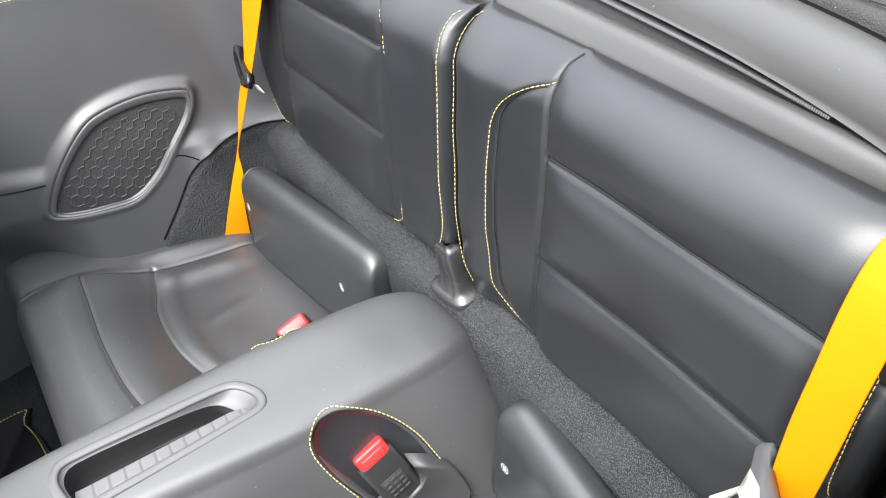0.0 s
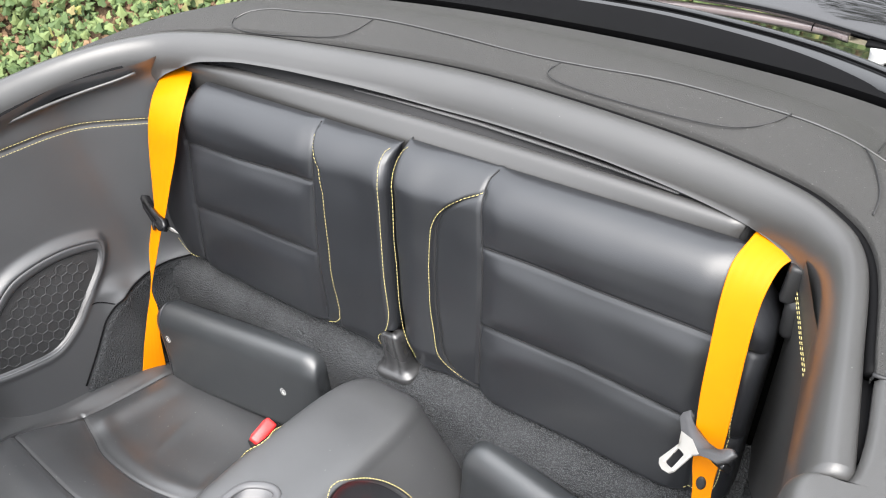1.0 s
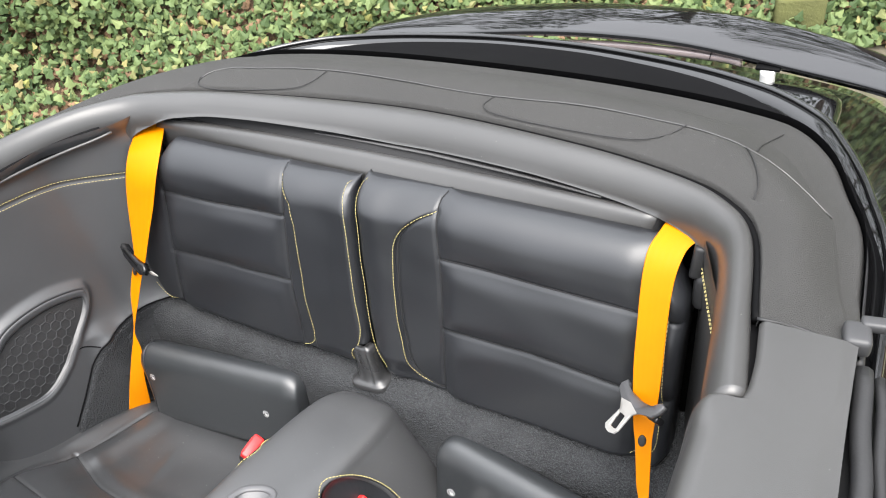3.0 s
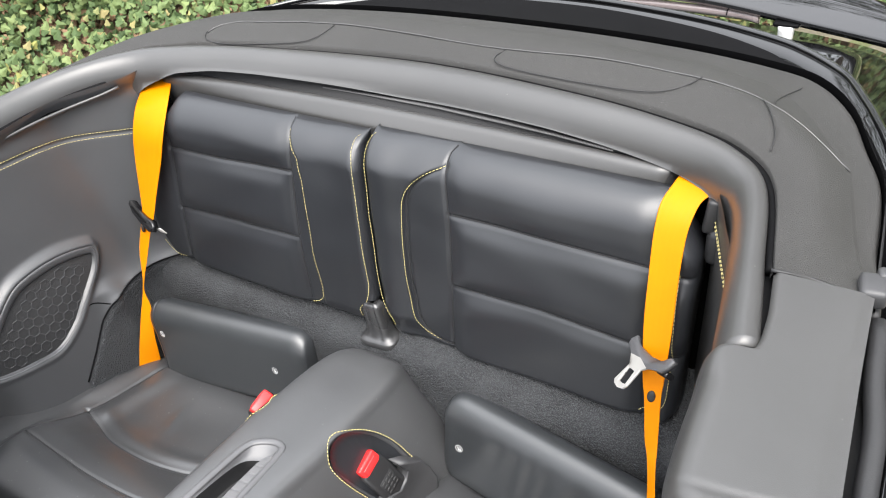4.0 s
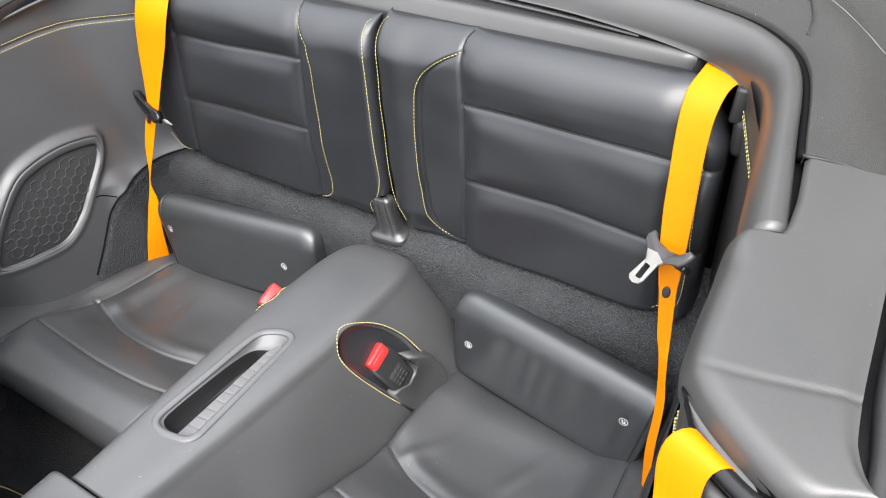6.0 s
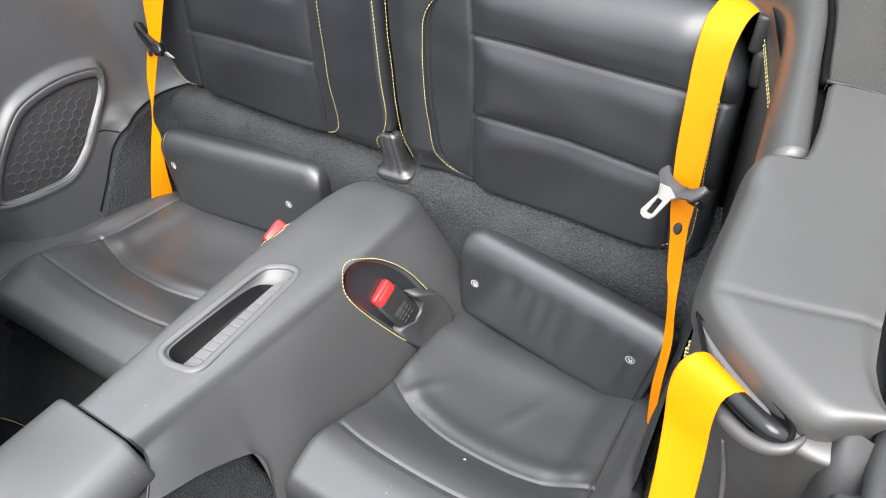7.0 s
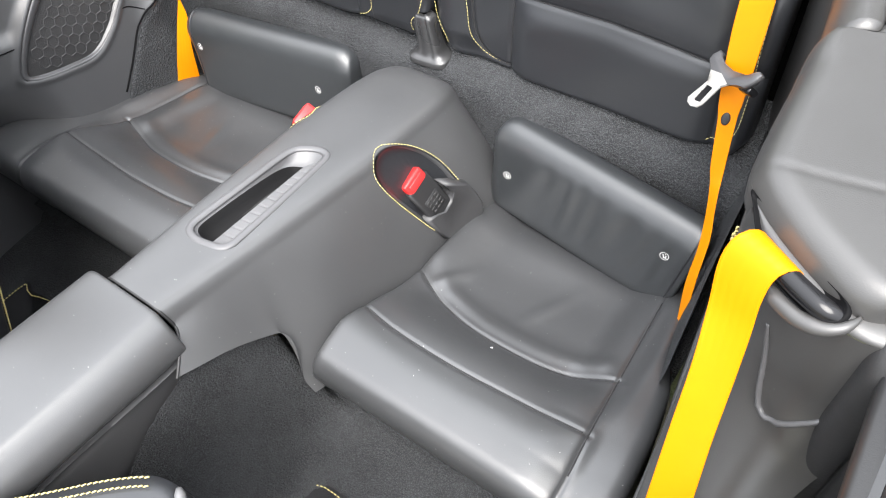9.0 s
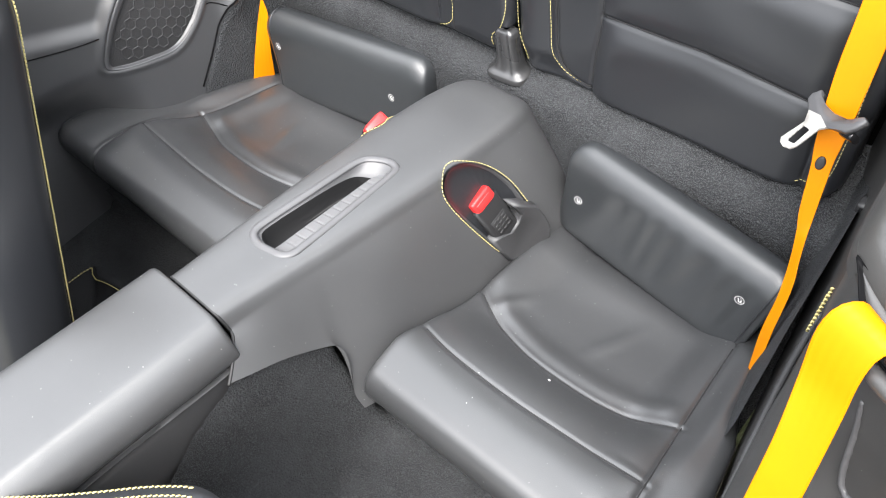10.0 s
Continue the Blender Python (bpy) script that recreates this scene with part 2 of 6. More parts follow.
def stitches(name, line, normal, mat, parent, label="", pitch=0.006, length=0.0044, r=0.00052, lift=0.0005, slant=0.0):
    """A row of thread stitches along a 3D line that lies on a surface with that normal (one, or one a point)."""
    p = np.asarray(line, float)
    nrm = np.broadcast_to(np.asarray(normal, float), p.shape)
    s = np.concatenate([[0], np.cumsum(np.linalg.norm(np.diff(p, axis=0), axis=1))])
    count = max(2, int(s[-1] / pitch))
    V, F = [], []
    for k in range(count):
        m = (k + 0.5) * s[-1] / count
        row = []
        for q in (m - length / 2, m - length / 3, m + length / 3, m + length / 2):
            row.append(np.array([np.interp(q, s, p[:, i]) for i in range(3)]))
        n = np.array([np.interp(m, s, nrm[:, i]) for i in range(3)])
        n /= np.linalg.norm(n)
        d = row[3] - row[0]
        d /= np.linalg.norm(d) + 1e-12
        w = np.cross(n, d)
        base = len(V)
        for q, c, h in zip(row, (0.45, 1, 1, 0.45), (-0.6, 0.6, 0.6, -0.6)):
            c0 = q + n * (lift + h * r) + w * slant * ((q - row[0]) @ d / length - 0.5) * length
            for ang in range(5):
                th = 2 * math.pi * ang / 5
                V.append(c0 + r * c * (w * math.cos(th) + n * math.sin(th)))
        for i in range(3):
            for j in range(5):
                F.append([base + i * 5 + j, base + i * 5 + (j + 1) % 5, base + (i + 1) * 5 + (j + 1) % 5, base + (i + 1) * 5 + j])
        F += [[base + j for j in range(5)][::-1], [base + 15 + j for j in range(5)]]
    return raw(name, V, F, mat, parent, label)


def rounded_box(size, bevel=0.003, segments=2, m=None):
    bm = bmesh.new()
    bmesh.ops.create_cube(bm, size=1.0)
    bmesh.ops.scale(bm, vec=size, verts=bm.verts)
    bmesh.ops.bevel(bm, geom=bm.edges[:], offset=bevel, segments=segments, profile=0.5, affect="EDGES")
    if m is not None:
        bmesh.ops.transform(bm, matrix=m, verts=bm.verts)
    return bm


def prism(outline, depth, m, bevel=0.0, segments=2):
    """An outline in a plane, given thickness and soft edges, put at the pose m (local z is the thickness)."""
    bm = bmesh.new()
    low = [bm.verts.new((x, y, 0)) for x, y in outline]
    top = [bm.verts.new((x, y, depth)) for x, y in outline]
    bm.faces.new(low[::-1])
    ft = bm.faces.new(top)
    for i in range(len(low)):
        j = (i + 1) % len(low)
        bm.faces.new((low[i], low[j], top[j], top[i]))
    if bevel:
        bmesh.ops.bevel(bm, geom=list(ft.edges), offset=bevel, segments=segments, profile=0.5, affect="EDGES")
    bmesh.ops.transform(bm, matrix=m, verts=bm.verts)
    return bm


def basis(origin, ex, ey, ez):
    m = Matrix.Identity(4)
    for i, e in enumerate((ex, ey, ez)):
        e = Vector(e).normalized()
        for k in range(3):
            m[k][i] = e[k]
    for k in range(3):
        m[k][3] = origin[k]
    return m


def across(pts):
    """Mirror image on the other side of the centre line."""
    q = np.array(pts, float)
    q[..., 0] = 2 * MID - q[..., 0]
    return q


def webbing(name, pairs, mat, parent, label="", n=60, thick=0.0012):
    """A belt: a band between two edges, given station by station, with a slight crown and selvedges."""
    A, B = curve([a for a, b in pairs], n), curve([b for a, b in pairs], n)
    w = np.linspace(0, 1, 49)
    P = A[:, None] * (1 - w)[None, :, None] + B[:, None] * w[None, :, None]
    t = np.gradient(P, axis=0)
    nn = np.cross(t, (B - A)[:, None, :])
    nn /= np.linalg.norm(nn, axis=2)[..., None] + 1e-12
    ribs = 0.5 + 0.04 * np.cos(w * 2 * np.pi * 5) + 0.1 * np.exp(-((w - 0.04) / 0.02) ** 2) + 0.1 * np.exp(-((w - 0.96) / 0.02) ** 2)
    h = (thick * ribs * np.where((w < 0.015) | (w > 0.985), 0.4, 1.0))[None, :, None]
    return slab(name, P + nn * h, P - nn * h, mat, parent, label)


# ---- ground and the ivy bank round the car ----
def ground_sheet():
    xs = np.concatenate([[-400, -60, -15], np.linspace(-7, 7, 80), [15, 60, 400]])
    ys = np.concatenate([[-400, -60, -15], np.linspace(-7, 7, 80), [15, 60, 400]])
    X, Y = np.meshgrid(xs, ys, indexing="ij")
    Z = 0.015 * np.sin(3.1 * X + 1.3 * Y) * np.sin(2.3 * Y - X) * (np.abs(X) < 7) * (np.abs(Y) < 7)
    return tagged(sheet("ground", np.stack([X, Y, Z], 2), GROUND), "mossy paved ground with dead leaves around the car", "ground", kind="structure")


ground_sheet()
BANK = curve([(-6.5, -4.6), (-4.6, -1.5), (-3.35, 0.55), (-2.75, 1.3), (-1.5, 2.1), (0.0, 2.72), (1.3, 3.05), (3.2, 3.3), (6.5, 3.6)], 120)


def bank_point(s, h):
    """A point on the bank: s along its foot (0 to 1), h metres up its slope."""
    i = np.clip(np.asarray(s) * (len(BANK) - 1), 0, len(BANK) - 1.001)
    a = i.astype(int)
    f = (i - a)[..., None]
    foot = BANK[a] * (1 - f) + BANK[a + 1] * f
    d = BANK[np.minimum(a + 1, len(BANK) - 1)] - BANK[a]
    out = np.stack([-d[..., 1], d[..., 0]], -1)
    out /= np.linalg.norm(out, axis=-1)[..., None]
    wob = 0.05 * np.sin(s * 90 + h * 7) + 0.04 * np.sin(s * 41 - h * 11)
    back = 0.34 * h + wob + 0.12 * np.exp(-h / 0.15) * -1
    return np.concatenate([foot + out * back[..., None], np.asarray(h)[..., None]], -1), out


def ivy_bank():
    S, Hh = np.meshgrid(np.linspace(0, 1, 160), np.linspace(-0.05, 1.7, 50), indexing="ij")
    P, _ = bank_point(S, Hh)
    tagged(sheet("earth_bank", P, SOIL), "steep bank of brown leafy soil behind the car", "bank", kind="structure")
    rng = np.random.default_rng(4)
    lobes = [(0, -0.42), (0.28, -0.5), (0.52, -0.18), (0.3, 0.02), (0.22, 0.3), (0, 0.62), (-0.22, 0.3), (-0.3, 0.02), (-0.52, -0.18), (-0.28, -0.5)]
    shape = np.array([(x, y, -0.25 * abs(x) + 0.1 * y * y) for x, y in lobes] + [(0, 0, 0.1)])

    def leaves(name, count, mat, label, lo, hi, size, lift, s0=0.22, s1=0.82, hmax=1.7, clump=True):
        V, F = np.zeros((count * 11, 3)), []
        s, h = rng.uniform(s0, s1, count), rng.uniform(lo, 1, count) ** 1.15 * hmax
        keep = np.ones(count, bool)
        if clump:
            dens = np.sin(s * 130 + 2 * np.sin(h * 5)) * np.sin(h * 9 + 3 * np.sin(s * 60)) + 0.5 * np.sin(s * 310 + h * 23)
            keep = dens + rng.uniform(-0.35, 2.0, count) > 0
        P, out = bank_point(s, h)
        for k in range(count):
            if not keep[k]:
                continue
            nrm = np.array([-out[k, 0], -out[k, 1], 0.55]) + rng.normal(0, 0.42, 3)
            nrm /= np.linalg.norm(nrm)
            a = rng.uniform(0, 6.28) if not clump else rng.normal(3.14, 0.9)
            t = np.cross(nrm, [0.3, 0.2, 1.0])
            t /= np.linalg.norm(t)
            b = np.cross(nrm, t)
            x, y = math.cos(a) * t + math.sin(a) * b, -math.sin(a) * t + math.cos(a) * b
            sz = size * rng.uniform(0.6, 1.35)
            c = P[k] + nrm * rng.uniform(0.0, lift) - np.array([out[k, 0], out[k, 1], 0]) * rng.uniform(0, lift)
            i = len(F) // 10 * 11
            V[i:i + 11] = c + sz * (shape[:, :1] * x + shape[:, 1:2] * y + shape[:, 2:] * nrm)
            F += [[i + 10, i + j, i + (j + 1) % 10] for j in range(10)]
        used = len(F) // 10 * 11
        return tagged(raw(name, V[:used], F, mat, smooth=False), label, "ivy" if clump else "leaf litter", kind="stuff")

    leaves("ivy", 60000, IVY, "dense green and yellow-green ivy leaves covering the bank", 0.02, 1, 0.037, 0.06)
    leaves("dry_leaves", 16000, LITTER, "dry brown leaves caught among the ivy", 0.0, 1, 0.034, 0.03, clump=False)


ivy_bank()


def tree(x, y, height, seed):
    """A tapered trunk with limbs and a loose crown of leaf clumps."""
    rng = np.random.default_rng(seed)
    t = thing("tree", "tall leafy tree standing behind the ivy bank", "tree", "trees round the yard", at=(x, y, 0))
    p = curve([(x, y, 0), (x + rng.normal(0, 0.2), y + rng.normal(0, 0.2), height * 0.4), (x + rng.normal(0, 0.4), y + rng.normal(0, 0.4), height * 0.85)], 12)
    tube("trunk", p, np.linspace(0.22, 0.05, 12), BARK, t, sides=9)
    for k in range(5):
        a, h = rng.uniform(0, 6.28), rng.uniform(0.35, 0.7) * height
        s = np.array([np.interp(h, p[:, 2], p[:, i]) for i in range(3)])
        e = s + [1.6 * math.cos(a), 1.6 * math.sin(a), 1.2]
        tube("limb", curve([s, (s + e) / 2 + [0, 0, 0.3], e], 6), np.linspace(0.08, 0.02, 6), BARK, t, sides=6)
    V, F = [], []
    for k in range(3200):
        d = rng.normal(0, 1, 3)
        d /= np.linalg.norm(d)
        c = np.array([x, y, height * 0.66]) + d * np.array([1.9, 1.9, height * 0.36]) * rng.uniform(0.35, 1.05) ** 0.5
        u, v = rng.normal(0, 1, (2, 3))
        u, v = u / np.linalg.norm(u) * rng.uniform(0.05, 0.12), v / np.linalg.norm(v) * rng.uniform(0.05, 0.12)
        i0 = len(V)
        V += [c - u, c - v * 0.6, c + u, c + v * 0.6]
        F.append([i0, i0 + 1, i0 + 2, i0 + 3])
    raw("crown", V, F, FOLIAGE, t, smooth=False)


for k, (x, y, h) in enumerate([(-9.5, -1.5, 4.6), (-8.4, 3.2, 4.4), (-4.2, 5.6, 7.4), (-1.3, 6.8, 6.8), (2.0, 7.2, 7.6), (5.2, 6.4, 6.6), (9.4, 3.4, 5), (10.0, -1.6, 4.4), (0.9, 5.6, 12.5), (3.6, 5.2, 12.0)]):
    tree(x, y, h, 20 + k)

bm = rounded_box((0.2, 0.16, 0.3), 0.015, 2, pose(0.25, 2.78, 0.09, 0, 0, 18))
tagged(part("stone_post", bm, STONE), "small moss-covered concrete block at the foot of the ivy", "stone block")

# ---- the car's open cabin: rim, deck, bodywork ----
RIM_IN = curve([(-0.655, -1.25), (-0.65, -0.6), (-0.643, -0.25), (-0.63, -0.064), (-0.6, 0.04), (-0.545, 0.105), (-0.464, 0.139), (-0.311, 0.172), (0.018, 0.2),
                (0.305, 0.179), (0.451, 0.151), (0.498, 0.127), (0.525, 0.09), (0.545, 0.008), (0.566, -0.13)], 260)
RIM_OUT = curve([(-0.71, -1.25), (-0.705, -0.6), (-0.697, -0.25), (-0.672, -0.03), (-0.638, 0.06), (-0.572, 0.143), (-0.511, 0.182), (-0.351, 0.225), (-0.01, 0.262),
                 (0.28, 0.24), (0.448, 0.203), (0.52, 0.165), (0.559, 0.112), (0.584, -0.004), (0.606, -0.118)], 260)


def rim():
    t = thing("cabin_rim", "smooth black padded rim around the open rear cabin", "trim", at=(0, 0.2, 0.9))
    w = np.array([0, 0, 0.0, 0.03, 0.1, 0.22, 0.36, 0.5, 0.64, 0.78, 0.9, 0.97, 1.0, 1.0])
    z = np.array([0.885, 0.92, 0.945, 0.957, 0.968, 0.978, 0.985, 0.989, 0.99, 0.989, 0.986, 0.981, 0.975, 0.95])
    P = RIM_IN[:, None] * (1 - w)[None, :, None] + RIM_OUT[:, None] * w[None, :, None]
    zz = np.broadcast_to(z, P.shape[:2]).copy()
    near = step(np.arange(260), 236, 259)[:, None]
    zz = zz - 0.004 * near
    # along the back the inner face stops short, leaving a gap over the crossbeam
    low = soft_interp(RIM_IN[:, 0], [-0.58, -0.53, -0.46, -0.38, -0.28, -0.136, 0.0, 0.13, 0.25, 0.305, 0.365, 0.41, 0.45, 0.5, 0.53],
                      [0.885, 0.93, 0.958, 0.9642, 0.9638, 0.9588, 0.952, 0.9535, 0.955, 0.953, 0.95, 0.948, 0.945, 0.932, 0.905])
    zz = np.maximum(zz, np.where(RIM_IN[:, 1] > 0.06, low, 0.885)[:, None])
    sheet("padded_rim", np.concatenate([P, zz[..., None]], 2), TRIM, t)
    # rounded free end by the pillar
    end = P[-1]
    e2 = np.concatenate([end, zz[-1][:, None]], 1)
    rows = [e2]
    for k in range(1, 6):
        a = k / 5 * math.pi / 2
        r = e2.copy()
        r[:, 1] -= 0.014 * math.sin(a)
        r[:, 2] = 0.94 + (e2[:, 2] - 0.94) * (1 - 0.55 * (1 - math.cos(a)))
        r[:, 0] = 0.586 + (e2[:, 0] - 0.586) * (1 - 0.12 * (1 - math.cos(a)))
        rows.append(r)
    low = rows[-1].copy()
    low[:, 2] = 0.9
    rows.append(low)
    sheet("rim_end", np.stack(rows), TRIM, t)


rim()

REAR = np.array([(0.69, -0.025), (0.684, 0.1), (0.672, 0.23), (0.645, 0.312), (0.612, 0.401), (0.562, 0.468), (0.499, 0.498), (0.362, 0.527), (0.157, 0.545)])
REAR = curve(list(across(REAR[::1])) + list(REAR[::-1]), 240)
DECK_IN = curve([(-0.672, -0.03), (-0.64, 0.06), (-0.572, 0.146), (-0.511, 0.186), (-0.351, 0.229), (-0.01, 0.266), (0.28, 0.244), (0.448, 0.207), (0.522, 0.169),
                 (0.563, 0.112), (0.589, -0.004), (0.593, -0.025)], 240)


def far_rail():
    """The far side's finisher below the padded rail: a fine lip along the lining's top edge, and a black sheet for the
    gap's shade.
    """
    t = thing("rail_finisher", "thin grey lip and black-filled shaded gap below the far padded rail", "trim", at=(-0.6, -0.3, 0.94))
    e = curve([(-0.652, -0.8, 0.93), (-0.645, -0.4, 0.937), (-0.63, -0.2, 0.94), (-0.6, -0.082, 0.947), (-0.58, 0.0, 0.945), (-0.553, 0.05, 0.947), (-0.533, 0.078, 0.952)], 60)
    e = e + [-0.006, 0, 0]
    tube("lip", e, 0.003, TRIM, t, "rounded grey lip", sides=8)
    i = [int(np.argmin(np.abs(RIM_IN[:150, 1] - q[1]))) for q in e]
    wall = np.column_stack([RIM_IN[i], np.full(60, 0.962)])
    # near-black sheet puts the gap's shade into colour
    sheet("gap", np.stack([e + [-0.002, 0, 0.001], e * 0.6 + wall * 0.4 - [0, 0, 0.012], wall + [-0.004, 0, -0.004]]), MATTBLACK, t, "black sheet standing for the shade in the gap below the rail")


far_rail()


def deck():
    t = thing("roof_cover", "matt black dusty soft-top cover behind the cabin with seam lines", "car panel", at=(0, 0.35, 0.9))
    v = np.linspace(0, 1, 150)
    XY = DECK_IN[:, None] * (1 - v)[None, :, None] + REAR[:, None] * v[None, :, None]
    V = np.broadcast_to(v, XY.shape[:2])
    x, y = XY[..., 0], XY[..., 1]
    side = np.clip((np.abs(x - MID) - 0.42) / 0.26, 0, 1)
    z = 0.982 + 0.018 * np.sin(np.pi * np.clip(V / 0.7, 0, 1)) * (1 - 0.6 * side) - (0.056 - 0.05 * side * step(0.12 - y, 0, 0.15)) * step(V, 0.25, 1.0) - roll((1 - V) * 0.25, 0.018)
    ends = step(np.minimum(np.arange(240), 239 - np.arange(240)).astype(float), 2, 34)[:, None]
    z -= 0.018 * np.sin(np.pi * np.clip(V / 0.7, 0, 1)) * (1 - 0.6 * side) * (1 - ends)
    z -= 0.012 * (1 - step(V, 0, 0.03))
    flat = np.stack([x, y], 2).reshape(-1, 2)
    curves = [curve([(-0.452, 0.24), (-0.438, 0.266), (-0.4, 0.284), (-0.355, 0.292), (-0.27, 0.31), (-0.176, 0.32), (-0.056, 0.32), (0.115, 0.314), (0.249, 0.317), (0.337, 0.312), (0.43, 0.298), (0.499, 0.285), (0.573, 0.257), (0.632, 0.226)], 80)]
    panel = curve([(0.128, 0.312), (0.118, 0.292), (0.13, 0.278), (0.165, 0.271), (0.28, 0.26), (0.36, 0.256), (0.395, 0.264), (0.418, 0.281), (0.43, 0.298)], 40)
    curves += [panel, curve([(0.512, 0.284), (0.522, 0.262), (0.53, 0.244), (0.545, 0.2), (0.547, 0.17)], 20), curve([(0.527, 0.283), (0.5265, 0.325), (0.5275, 0.362), (0.532, 0.396), (0.54, 0.422)], 16),
               curve([(-0.452, 0.24), (-0.447, 0.226), (-0.42, 0.222), (-0.326, 0.24), (-0.25, 0.256), (-0.222, 0.276), (-0.206, 0.312)], 40)]
    lines = np.zeros(len(flat))
    for c in curves[:3] + curves[4:]:
        lines = np.maximum(lines, groove(far_from(flat, c), 0.0028, 0.0024))
    # front of the ridge line stands a little proud
    ridge = inside(flat, np.vstack([curves[0], [(0.7, -0.1), (-0.7, -0.1)]]))
    z = z - lines.reshape(z.shape) + (0.0022 * step(ridge, -0.002, 0.004)).reshape(z.shape)
    sheet("cover_panel", np.stack([x, y, z], 2), DECK, t)
    edge = np.stack([REAR[:, 0], REAR[:, 1], z[:, -1]], 1)
    tube("edge_seal", edge + [0, 0, -0.004], 0.006, RUBBER, t, "thin black rubber edge seal", sides=6)
    # fine seam lines in the cover; a black cord paints the gap's shade along the rim
    surf = lambda q: np.array([z.reshape(-1)[np.argsort(((flat - p) ** 2).sum(1))[:6]].mean() for p in q]) + 0.0006
    for c in curves[1:]:
        tube("seam_line", np.column_stack([c, np.polyval(np.polyfit(np.linspace(-1, 1, len(c)), surf(c), 4), np.linspace(-1, 1, len(c))) + 0.0016]), 0.0008, RUBBER, t, sides=5)
    c = curves[0]
    tube("ridge_line", np.column_stack([c, surf(c) + 0.0012]), 0.0013, TRIM, t, "raised piping along the cover", sides=8)
    g = DECK_IN[::2]
    tube("rim_gap_shade", np.column_stack([g, np.full(len(g), 0.9745)]), 0.0062, MATTBLACK, t, "black cord standing for the shade in the gap along the rim", sides=6)
    # seam between the cover and the pillar cap
    a = curve([(0.593, -0.025, 0.984), (0.632, -0.021, 0.981), (0.679, -0.027, 0.975)], 14)
    tube("panel_gap", a, 0.0022, RUBBER, t, sides=5)


deck()
LIP = np.array([(0.712, -0.03), (0.704, 0.2), (0.668, 0.345), (0.64, 0.425), (0.62, 0.47), (0.591, 0.527), (0.559, 0.564), (0.513, 0.603), (0.465, 0.632), (0.366, 0.671), (0.25, 0.7), (0.1, 0.722)])
LIP = curve(list(across(LIP)) + list(LIP[::-1]), 240)


def offset(line, d):
    t = np.gradient(line, axis=0)
    t /= np.linalg.norm(t, axis=1)[:, None]
    return line + d * np.stack([-t[:, 1], t[:, 0]], 1)


